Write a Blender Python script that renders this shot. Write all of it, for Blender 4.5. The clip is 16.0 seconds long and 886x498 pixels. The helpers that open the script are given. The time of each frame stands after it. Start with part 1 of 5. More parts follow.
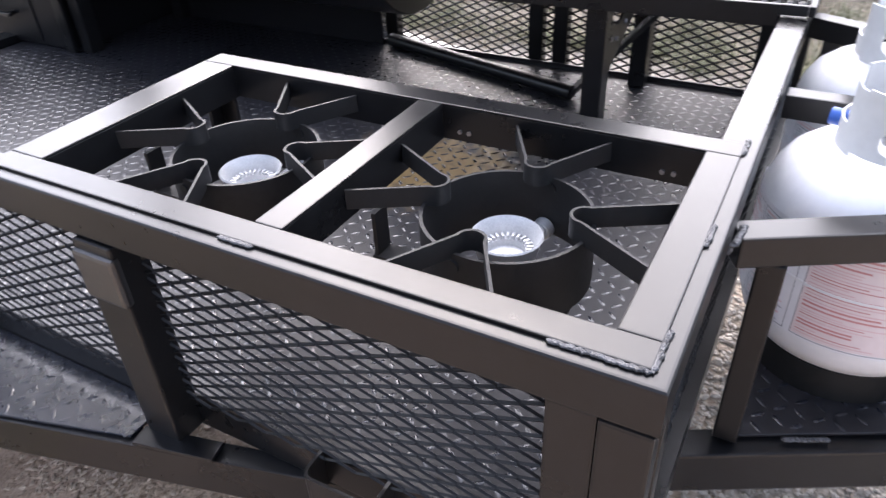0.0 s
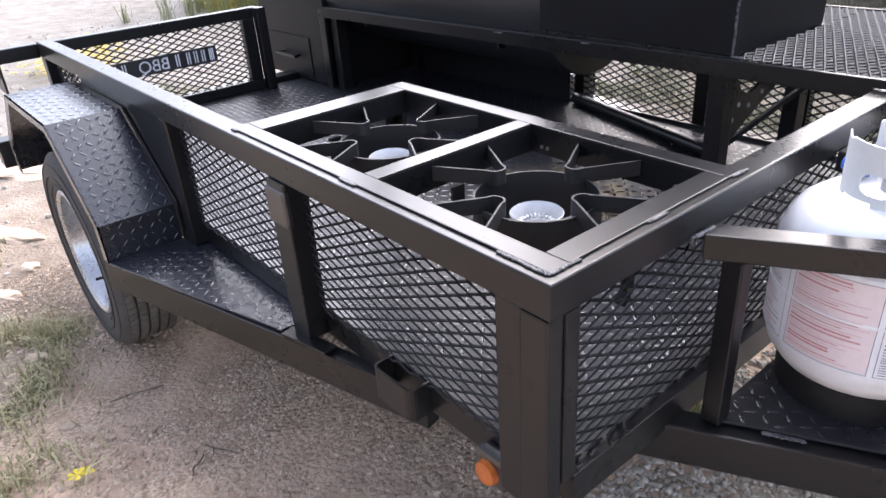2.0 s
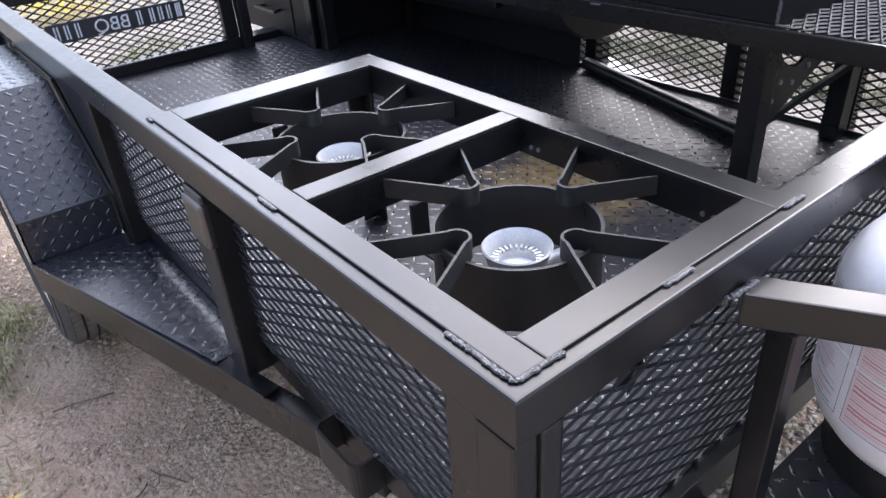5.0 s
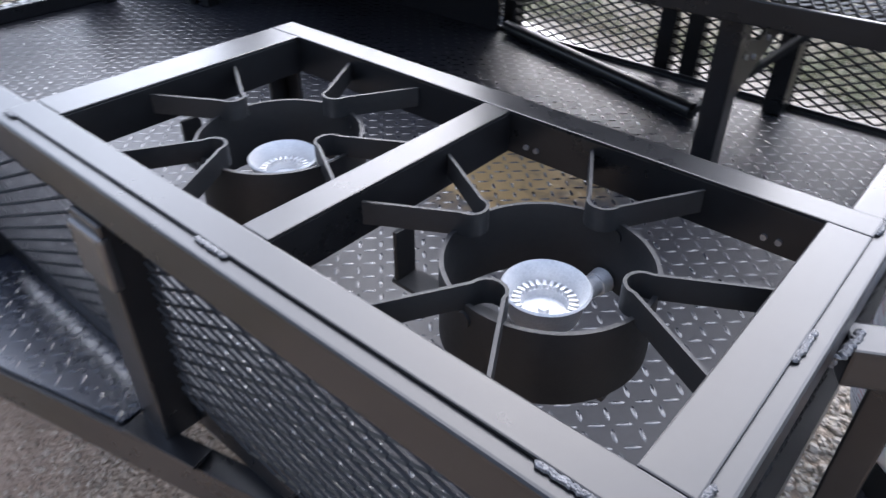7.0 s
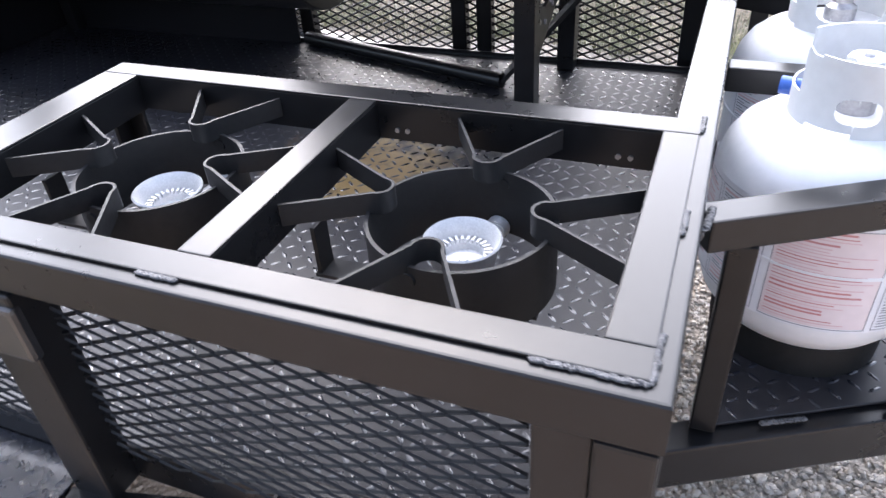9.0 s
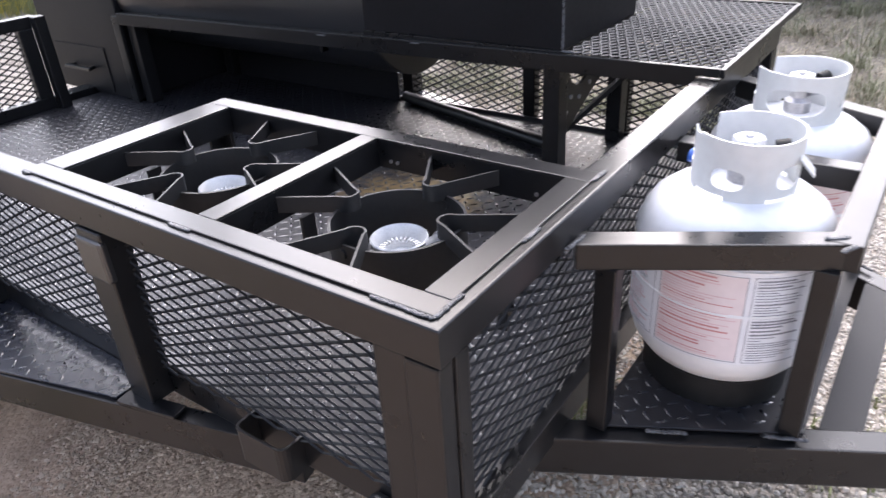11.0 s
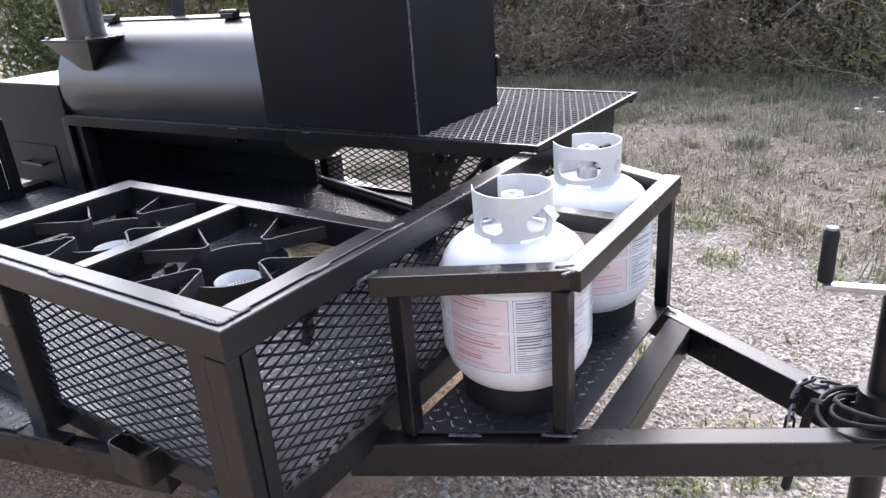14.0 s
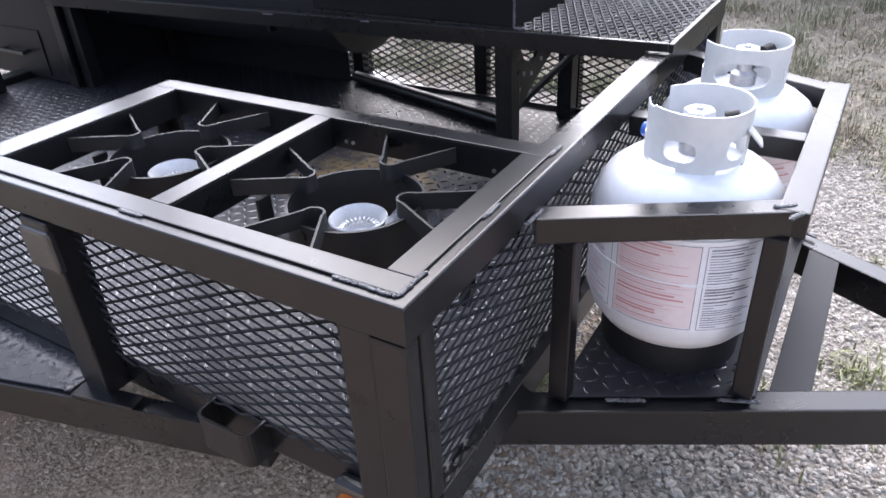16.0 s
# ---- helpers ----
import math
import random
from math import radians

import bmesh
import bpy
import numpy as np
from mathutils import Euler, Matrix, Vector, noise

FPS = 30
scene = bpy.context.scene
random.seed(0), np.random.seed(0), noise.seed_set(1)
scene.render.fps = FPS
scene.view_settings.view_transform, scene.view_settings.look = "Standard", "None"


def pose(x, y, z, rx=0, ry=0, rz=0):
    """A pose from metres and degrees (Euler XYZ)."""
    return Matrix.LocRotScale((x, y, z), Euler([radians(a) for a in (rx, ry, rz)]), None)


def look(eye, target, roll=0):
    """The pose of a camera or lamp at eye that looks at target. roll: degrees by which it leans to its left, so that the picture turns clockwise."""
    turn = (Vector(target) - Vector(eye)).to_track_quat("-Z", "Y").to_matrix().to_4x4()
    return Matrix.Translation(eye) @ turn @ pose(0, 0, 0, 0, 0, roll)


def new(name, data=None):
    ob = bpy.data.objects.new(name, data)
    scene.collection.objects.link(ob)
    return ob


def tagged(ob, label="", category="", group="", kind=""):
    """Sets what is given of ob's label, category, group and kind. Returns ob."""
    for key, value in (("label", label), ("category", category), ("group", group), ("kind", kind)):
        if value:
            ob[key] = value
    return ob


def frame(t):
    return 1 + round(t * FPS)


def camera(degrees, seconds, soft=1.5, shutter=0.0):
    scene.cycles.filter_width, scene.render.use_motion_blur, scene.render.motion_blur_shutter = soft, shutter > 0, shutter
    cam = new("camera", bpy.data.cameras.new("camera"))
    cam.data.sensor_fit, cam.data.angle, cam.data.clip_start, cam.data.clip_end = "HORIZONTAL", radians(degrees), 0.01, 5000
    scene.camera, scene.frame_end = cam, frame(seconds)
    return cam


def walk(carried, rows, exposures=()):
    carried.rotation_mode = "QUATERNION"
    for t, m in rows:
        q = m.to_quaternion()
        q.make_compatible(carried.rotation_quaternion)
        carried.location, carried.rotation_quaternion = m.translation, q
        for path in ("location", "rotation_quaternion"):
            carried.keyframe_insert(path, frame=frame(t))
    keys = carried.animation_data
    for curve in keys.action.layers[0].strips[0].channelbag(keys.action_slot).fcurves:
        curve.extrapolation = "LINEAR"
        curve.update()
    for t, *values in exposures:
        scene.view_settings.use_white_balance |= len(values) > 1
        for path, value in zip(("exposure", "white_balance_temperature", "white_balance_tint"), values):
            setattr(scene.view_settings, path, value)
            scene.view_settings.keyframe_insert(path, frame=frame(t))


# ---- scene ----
cam = camera(64.2, 16.0, soft=1.4, shutter=0.5)
PATH = [
    (0, (0.044, -0.42, 1.276), (-0.777, 1.002, 0.135), -2.8),
    (0.5, (0.121, -0.385, 1.266), (-0.878, 0.934, 0.141), -4.2),
    (1, (0.296, -0.427, 1.274), (-0.856, 0.83, 0.229), -6.4),
    (1.5, (0.461, -0.533, 1.298), (-0.933, 0.524, 0.33), -7.1),
    (2, (0.486, -0.546, 1.298), (-0.899, 0.555, 0.365), -4.0),
    (2.5, (0.49, -0.556, 1.302), (-0.926, 0.547, 0.418), -3.9),
    (3, (0.484, -0.545, 1.296), (-0.945, 0.538, 0.41), -4.3),
    (3.5, (0.462, -0.504, 1.29), (-1.003, 0.517, 0.39), -5.7),
    (4, (0.377, -0.395, 1.287), (-1.018, 0.68, 0.34), -5.0),
    (4.2, (0.347, -0.37, 1.285), (-1.011, 0.723, 0.305), -4.4),
    (6.3, (0.223, -0.211, 1.232), (-1.147, 0.692, 0.089), -3.5),
    (6.5, (0.138, -0.242, 1.235), (-1.173, 0.765, 0.11), -3.3),
    (7, (0.033, -0.238, 1.231), (-1.03, 0.989, 0.063), 0.2),
    (7.5, (-0.081, -0.135, 1.228), (-0.913, 1.257, 0.057), -4.8),
    (8, (-0.13, -0.137, 1.238), (-0.795, 1.33, 0.053), -4.2),
    (8.5, (-0.089, -0.272, 1.242), (-0.733, 1.218, 0.076), -4.3),
    (8.7, (-0.06, -0.322, 1.242), (-0.68, 1.178, 0.074), -4.0),
    (10.8, (0.343, -0.452, 1.3), (-0.755, 0.9, 0.316), -5.1),
    (11, (0.375, -0.49, 1.307), (-0.66, 0.912, 0.326), -3.5),
    (11.5, (0.523, -0.515, 1.326), (-0.565, 0.926, 0.468), -4.4),
    (12, (0.695, -0.527, 1.318), (-0.48, 0.873, 0.506), -3.9),
    (12.5, (0.775, -0.541, 1.321), (-0.446, 0.838, 0.544), -5.3),
    (13, (0.804, -0.55, 1.319), (-0.377, 0.866, 0.546), -4.9),
    (13.5, (0.817, -0.56, 1.332), (-0.263, 0.946, 0.582), -4.5),
    (14, (0.796, -0.559, 1.332), (-0.263, 0.962, 0.579), -4.5),
    (14.5, (0.751, -0.544, 1.335), (-0.3, 0.974, 0.566), -4.0),
    (15, (0.628, -0.524, 1.33), (-0.442, 0.952, 0.507), -2.4),
    (15.5, (0.455, -0.523, 1.319), (-0.523, 0.956, 0.393), -4.0),
    (16, (0.368, -0.497, 1.303), (-0.545, 0.952, 0.27), -3.1),
]
walk(cam, [(t, look(eye, target, roll)) for t, eye, target, roll in PATH], [(0.0, 1.93, 6360, 17), (3.0, 1.91, 6360, 17), (4.2, 1.87, 6130, 16), (6.5, 1.81, 6080, 15), (7.2, 1.97, 5930, 13), (8.0, 2.18, 5930, 13), (8.6, 2.13, 6030, 14), (10.8, 1.93, 6410, 17), (11.5, 1.93, 6410, 17), (13.5, 1.87, 6360, 17), (14.5, 1.75, 6130, 16), (16.0, 1.77, 6080, 16)])


# ---- light ----
world = bpy.data.worlds.new("sky")
scene.world = world
world.use_nodes = True
wt = world.node_tree
sky = wt.nodes.new("ShaderNodeTexSky")
sky.sky_type, sky.sun_disc = "NISHITA", False
SUN_AZ, SUN_EL = radians(-27), radians(38)          # azimuth from +y towards +x
sky.sun_elevation, sky.sun_rotation = SUN_EL, SUN_AZ
sky.air_density, sky.dust_density, sky.ozone_density = 1.0, 2.5, 1.0
haze = wt.nodes.new("ShaderNodeHueSaturation")          # thin cloud greys the blue
haze.inputs["Saturation"].default_value = 0.62
wt.links.new(sky.outputs[0], haze.inputs["Color"])
wt.links.new(haze.outputs[0], wt.nodes["Background"].inputs[0])
wt.nodes["Background"].inputs[1].default_value = 0.15
sun = new("sun", bpy.data.lights.new("sun", "SUN"))
sun.data.energy, sun.data.angle, sun.data.color = 1.9, radians(86), (0.98, 0.985, 1.02)
towards_sun = Vector((math.sin(SUN_AZ) * math.cos(SUN_EL), math.cos(SUN_AZ) * math.cos(SUN_EL), math.sin(SUN_EL)))
sun.matrix_world = look(towards_sun * 30, (0, 0, 0))

# ---- materials ----


def surface(name, dark, light, scale=3.0, fine=60.0, rough=(0.4, 0.6), metal=0.0, bump=0.2, bump_scale=200.0, depth=0.002, spec=0.5, island=0.0, coat=0.0):
    """Two tones mixed by a coarse and a fine noise, with rough relief at real size."""
    m = bpy.data.materials.new(name)
    m.use_nodes = True
    t = m.node_tree
    p = t.nodes["Principled BSDF"]
    co = t.nodes.new("ShaderNodeTexCoord")

    def grain(size, detail):
        n = t.nodes.new("ShaderNodeTexNoise")
        n.inputs["Scale"].default_value, n.inputs["Detail"].default_value = size, detail
        t.links.new(co.outputs["Object"], n.inputs["Vector"])
        return n.outputs["Fac"]

    a, b = grain(scale, 4), grain(fine, 3)
    add = t.nodes.new("ShaderNodeMath")
    add.operation = "MULTIPLY_ADD"
    add.inputs[1].default_value = 0.45
    t.links.new(b, add.inputs[0])
    half = t.nodes.new("ShaderNodeMath")
    half.operation = "MULTIPLY"
    half.inputs[1].default_value = 0.6
    t.links.new(a, half.inputs[0])
    t.links.new(half.outputs[0], add.inputs[2])
    fac = add.outputs[0]
    if island:
        geo = t.nodes.new("ShaderNodeNewGeometry")
        more = t.nodes.new("ShaderNodeMath")
        more.operation = "MULTIPLY_ADD"
        more.inputs[1].default_value = island
        t.links.new(geo.outputs["Random Per Island"], more.inputs[0])
        t.links.new(fac, more.inputs[2])
        fac = more.outputs[0]
    ramp = t.nodes.new("ShaderNodeValToRGB")
    ramp.color_ramp.elements[0].position, ramp.color_ramp.elements[1].position = 0.36, 0.68 + 0.8 * island
    ramp.color_ramp.elements[0].color, ramp.color_ramp.elements[1].color = (*dark, 1), (*light, 1)
    t.links.new(fac, ramp.inputs[0])
    t.links.new(ramp.outputs[0], p.inputs["Base Color"])
    r = t.nodes.new("ShaderNodeMapRange")
    r.inputs["From Min"].default_value, r.inputs["From Max"].default_value = 0.35, 0.7
    r.inputs["To Min"].default_value, r.inputs["To Max"].default_value = rough
    t.links.new(fac, r.inputs["Value"])
    t.links.new(r.outputs[0], p.inputs["Roughness"])
    p.inputs["Metallic"].default_value = metal
    p.inputs["Specular IOR Level"].default_value = spec
    p.inputs["Coat Weight"].default_value, p.inputs["Coat Roughness"].default_value = coat, rough[0]
    if bump:
        bp = t.nodes.new("ShaderNodeBump")
        bp.inputs["Strength"].default_value, bp.inputs["Distance"].default_value = bump, depth
        t.links.new(grain(bump_scale, 2), bp.inputs["Height"])
        t.links.new(bp.outputs[0], p.inputs["Normal"])
    return m


BLACK = surface("black_gloss_paint", (0.006, 0.006, 0.0065), (0.011, 0.011, 0.012), 4, 40, (0.26, 0.34), bump=0, spec=0.40)
SATIN = surface("black_satin_paint", (0.007, 0.007, 0.008), (0.012, 0.012, 0.014), 3, 90, (0.30, 0.40), bump=0.10, bump_scale=220, depth=0.001, spec=1.0, coat=0.35)
PLATE = surface("black_tread_plate_paint", (0.006, 0.0075, 0.013), (0.013, 0.0145, 0.022), 4, 70, (0.22, 0.34), bump=0.10, bump_scale=180, depth=0.001, spec=0.7, coat=0.4)
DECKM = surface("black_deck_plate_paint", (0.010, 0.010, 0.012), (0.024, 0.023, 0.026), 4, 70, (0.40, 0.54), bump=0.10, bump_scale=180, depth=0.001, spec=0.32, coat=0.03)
MESHM = surface("black_expanded_metal", (0.006, 0.006, 0.0065), (0.012, 0.012, 0.013), 8, 90, (0.32, 0.45), bump=0, spec=0.28)
CABM = surface("black_sheet_steel_paint", (0.006, 0.006, 0.007), (0.010, 0.010, 0.012), 3, 90, (0.40, 0.52), bump=0.10, bump_scale=220, depth=0.001, spec=0.18)
WELD = surface("painted_weld_bead", (0.035, 0.035, 0.037), (0.13, 0.13, 0.135), 60, 300, (0.22, 0.4), metal=0.4, bump=0.6, bump_scale=500, depth=0.003)
IRON = surface("dull_black_iron", (0.009, 0.009, 0.010), (0.020, 0.020, 0.020), 8, 120, (0.45, 0.62), bump=0.15, bump_scale=300, depth=0.001, spec=0.35)
ALU = surface("cast_aluminium", (0.50, 0.50, 0.50), (0.70, 0.70, 0.70), 30, 400, (0.40, 0.55), metal=0.5, bump=0.3, bump_scale=900, depth=0.0006)
STEEL = surface("bare_steel", (0.30, 0.30, 0.31), (0.48, 0.48, 0.50), 20, 200, (0.3, 0.45), metal=0.9, bump=0.2, bump_scale=500, depth=0.0006)
WHITE = surface("white_enamel", (0.70, 0.71, 0.72), (0.80, 0.80, 0.81), 6, 60, (0.28, 0.4), bump=0.05, bump_scale=120, depth=0.001)
GREYW = surface("grey_white_enamel", (0.62, 0.62, 0.60), (0.70, 0.70, 0.685), 6, 60, (0.35, 0.48), bump=0.05, bump_scale=120, depth=0.001)
LABEL = surface("white_paper_label", (0.72, 0.72, 0.75), (0.80, 0.80, 0.82), 9, 80, (0.4, 0.55), bump=0.15, bump_scale=25, depth=0.002)
INKRED = surface("red_print", (0.50, 0.20, 0.20), (0.58, 0.27, 0.27), 30, 300, (0.5, 0.6), bump=0)
INKPINK = surface("pink_print", (0.62, 0.42, 0.43), (0.72, 0.52, 0.53), 30, 300, (0.5, 0.6), bump=0)
PINKP = surface("pale_pink_paper", (0.70, 0.60, 0.60), (0.76, 0.66, 0.66), 9, 80, (0.4, 0.55), bump=0)
INKGREY = surface("grey_print", (0.16, 0.16, 0.18), (0.30, 0.30, 0.33), 30, 300, (0.5, 0.6), bump=0)
RUBBER = surface("black_rubber", (0.010, 0.010, 0.010), (0.022, 0.022, 0.022), 6, 80, (0.5, 0.7), bump=0.2, bump_scale=300, depth=0.0006, spec=0.2)
TYRE = surface("tyre_rubber", (0.028, 0.028, 0.028), (0.085, 0.08, 0.075), 6, 80, (0.65, 0.85), bump=0.3, bump_scale=300, depth=0.001)
DUSTY = surface("dusty_tread_rubber", (0.075, 0.07, 0.062), (0.17, 0.155, 0.135), 9, 80, (0.75, 0.92), bump=0.3, bump_scale=300, depth=0.001)
RIM = surface("silver_painted_rim", (0.40, 0.405, 0.42), (0.60, 0.605, 0.62), 6, 80, (0.22, 0.36), metal=0.75, bump=0.1)
AMBER = surface("amber_plastic", (0.38, 0.09, 0.02), (0.50, 0.14, 0.03), 20, 200, (0.15, 0.25), bump=0.1, bump_scale=300)
BLUEP = surface("blue_plastic_cap", (0.03, 0.10, 0.40), (0.05, 0.14, 0.5), 20, 200, (0.3, 0.4), bump=0)
STONE = surface("limestone_gravel", (0.18, 0.154, 0.124), (0.54, 0.488, 0.425), 12, 90, (0.8, 0.95), bump=0.3, bump_scale=200, island=0.5)
STONE2 = surface("pale_track_stone", (0.22, 0.19, 0.155), (0.50, 0.46, 0.41), 12, 90, (0.8, 0.95), bump=0.3, bump_scale=200, island=0.5)
DIRTST = surface("dirty_small_stone", (0.21, 0.150, 0.105), (0.60, 0.475, 0.36), 12, 90, (0.8, 0.95), bump=0.3, bump_scale=200, island=0.5)
STRAW = surface("dry_grass", (0.20, 0.165, 0.115), (0.42, 0.365, 0.27), 2, 30, (0.7, 0.9), bump=0, island=0.4)
GRASS = surface("green_grass", (0.105, 0.11, 0.062), (0.25, 0.25, 0.15), 2, 30, (0.6, 0.8), bump=0, island=0.4)
STRAW2 = surface("yellowed_short_grass", (0.26, 0.235, 0.12), (0.52, 0.47, 0.28), 2, 30, (0.7, 0.9), bump=0, island=0.4)
GRASS2 = surface("yellow_green_short_grass", (0.13, 0.15, 0.06), (0.30, 0.31, 0.15), 2, 30, (0.6, 0.8), bump=0, island=0.4)
LITTER = surface("dead_leaf_litter", (0.13, 0.105, 0.088), (0.40, 0.345, 0.30), 4, 40, (0.85, 0.95), bump=0, spec=0.1, island=0.5)
BARK = surface("grey_bark", (0.06, 0.05, 0.042), (0.16, 0.14, 0.12), 10, 60, (0.8, 0.95), bump=0.6, bump_scale=40, depth=0.01)
TWIG = surface("bleached_dead_wood", (0.30, 0.28, 0.26), (0.52, 0.50, 0.47), 10, 60, (0.8, 0.95), bump=0.3, bump_scale=40, depth=0.004)
LEAF = surface("juniper_leaf", (0.19, 0.155, 0.12), (0.36, 0.30, 0.225), 1.2, 12, (0.85, 0.95), spec=0.1, bump=0, island=0.4)
LEAF3 = surface("yellow_green_leaf", (0.15, 0.16, 0.07), (0.33, 0.335, 0.15), 1.2, 12, (0.85, 0.95), spec=0.1, bump=0, island=0.4)
BROWN = surface("dead_brown_needles", (0.19, 0.148, 0.122), (0.44, 0.36, 0.30), 1.2, 12, (0.85, 0.95), spec=0.1, bump=0, island=0.4)
LEAF2 = surface("light_green_leaf", (0.05, 0.075, 0.018), (0.16, 0.19, 0.06), 1.2, 12, (0.6, 0.8), bump=0, island=0.4)
YELLOW = surface("yellow_petal", (0.65, 0.48, 0.03), (0.80, 0.66, 0.08), 20, 90, (0.6, 0.8), bump=0)
PETAL = surface("white_petal", (0.65, 0.64, 0.55), (0.8, 0.8, 0.72), 20, 90, (0.6, 0.8), bump=0)

# ---- mesh helpers ----


def mesh_of(name, bm, material, smooth=False):
    bmesh.ops.recalc_face_normals(bm, faces=bm.faces[:])
    me = bpy.data.meshes.new(name)
    bm.to_mesh(me)
    bm.free()
    me.materials.append(material)
    if smooth:
        me.polygons.foreach_set("use_smooth", [True] * len(me.polygons))
        me.set_sharp_from_angle(angle=radians(35))
    return me


def raw_mesh(name, verts, faces, material, smooth=False):
    me = bpy.data.meshes.new(name)
    me.from_pydata([tuple(v) for v in verts], [], faces)
    me.update()
    me.materials.append(material)
    if smooth:
        me.polygons.foreach_set("use_smooth", [True] * len(me.polygons))
    return me


def thing(name, place, label, category, group="", kind=""):
    ob = new(name)
    ob.location = place
    ob.empty_display_size = 0.1
    bpy.context.view_layer.update()
    return tagged(ob, label, category, group, kind)


def attach(ob, parent):
    """Parts are built in world places: only the top-level thing carries a place of its own."""
    ob.parent = parent
    ob.matrix_parent_inverse = Matrix.Translation(-parent.location) if parent.parent is None else Matrix()
    return ob


def part(name, data, material, parent, label="", smooth=False):
    """Links a bmesh (or a mesh) given in world places as one part under a thing or a part."""
    me = data if isinstance(data, bpy.types.Mesh) else mesh_of(name, data, material, smooth)
    ob = attach(new(name, me), parent)
    if label:
        ob["label"] = label
    return ob


def box(lo, hi, bevel=0.003, bm=None):
    """A bevelled block between two corners."""
    bm = bm or bmesh.new()
    lo, hi = Vector(lo), Vector(hi)
    made = bmesh.ops.create_cube(bm, size=1.0, matrix=Matrix.LocRotScale((lo + hi) / 2, None, hi - lo))
    if bevel:
        edges = list({e for v in made["verts"] for e in v.link_edges})
        bmesh.ops.bevel(bm, geom=edges, offset=bevel, segments=2, profile=0.6, affect="EDGES")
    return bm


def beam(a, b, w, h, bevel=0.003, up=(0, 0, 1), bm=None):
    """A square tube from a to b: w across, h along up. a and b lie on its axis."""
    bm = bm or bmesh.new()
    a, b = Vector(a), Vector(b)
    x = (b - a).normalized()
    y = Vector(up).cross(x).normalized()
    z = x.cross(y)
    turn = Matrix((x, y, z)).transposed().to_4x4()
    m = Matrix.Translation((a + b) / 2) @ turn @ Matrix.Diagonal(((b - a).length, w, h, 1))
    made = bmesh.ops.create_cube(bm, size=1.0, matrix=m)
    if bevel:
        edges = list({e for v in made["verts"] for e in v.link_edges})
        bmesh.ops.bevel(bm, geom=edges, offset=bevel, segments=2, profile=0.6, affect="EDGES")
    return bm


def rod(a, b, r, n=16, bm=None, r2=None):
    bm = bm or bmesh.new()
    a, b = Vector(a), Vector(b)
    turn = (b - a).to_track_quat("Z", "Y").to_matrix().to_4x4()
    bmesh.ops.create_cone(bm, cap_ends=True, segments=n, radius1=r, radius2=r if r2 is None else r2, depth=(b - a).length, matrix=Matrix.Translation((a + b) / 2) @ turn)
    return bm


def lathe(profile, n=48, m=None, bm=None, closed=False):
    """A turned shape about z from (radius, height) pairs."""
    bm = bm or bmesh.new()
    m = m or Matrix()
    rings = []
    for r, z in profile:
        rings.append([bm.verts.new(m @ Vector((r * math.cos(2 * math.pi * k / n), r * math.sin(2 * math.pi * k / n), z))) for k in range(n)])
    pairs = list(zip(rings, rings[1:])) + ([(rings[-1], rings[0])] if closed else [])
    for p, q in pairs:
        for k in range(n):
            bm.faces.new((p[k], p[(k + 1) % n], q[(k + 1) % n], q[k]))
    if not closed:
        for ring in (rings[0], rings[-1]):
            if (ring[0].co - ring[n // 2].co).length > 1e-5:
                bm.faces.new(ring)
    return bm


def prism(points, lo, hi, bevel=0.002, m=None, bm=None):
    """A flat outline (x, y) raised from lo to hi along z, then placed by m."""
    bm = bm or bmesh.new()
    m = m or Matrix()
    a = [bm.verts.new(m @ Vector((x, y, lo))) for x, y in points]
    b = [bm.verts.new(m @ Vector((x, y, hi))) for x, y in points]
    n = len(points)
    faces = [bm.faces.new(a[::-1]), bm.faces.new(b)] + [bm.faces.new((a[k], a[(k + 1) % n], b[(k + 1) % n], b[k])) for k in range(n)]
    if bevel:
        edges = list({e for f in faces for e in f.edges})
        bmesh.ops.bevel(bm, geom=edges, offset=bevel, segments=1, affect="EDGES")
    return bm


def strip(points, z0, z1, thick, closed=False, bm=None):
    """A flat bar on edge that follows (x, y) points."""
    bm = bm or bmesh.new()
    pts = [Vector((x, y, 0)) for x, y in points]
    n = len(pts)
    rows = []
    for k, p in enumerate(pts):
        a = pts[k - 1] if (k or closed) else p
        b = pts[(k + 1) % n] if (k < n - 1 or closed) else p
        d = (b - a).normalized()
        s = Vector((-d.y, d.x, 0)) * thick / 2
        rows.append([bm.verts.new(v) for v in ((p + s) + Vector((0, 0, z0)), (p - s) + Vector((0, 0, z0)), (p - s) + Vector((0, 0, z1)), (p + s) + Vector((0, 0, z1)))])
    for p, q in list(zip(rows, rows[1:])) + ([(rows[-1], rows[0])] if closed else []):
        for k in range(4):
            bm.faces.new((p[k], p[(k + 1) % 4], q[(k + 1) % 4], q[k]))
    if not closed:
        bm.faces.new(rows[0]), bm.faces.new(rows[-1])
    return bm


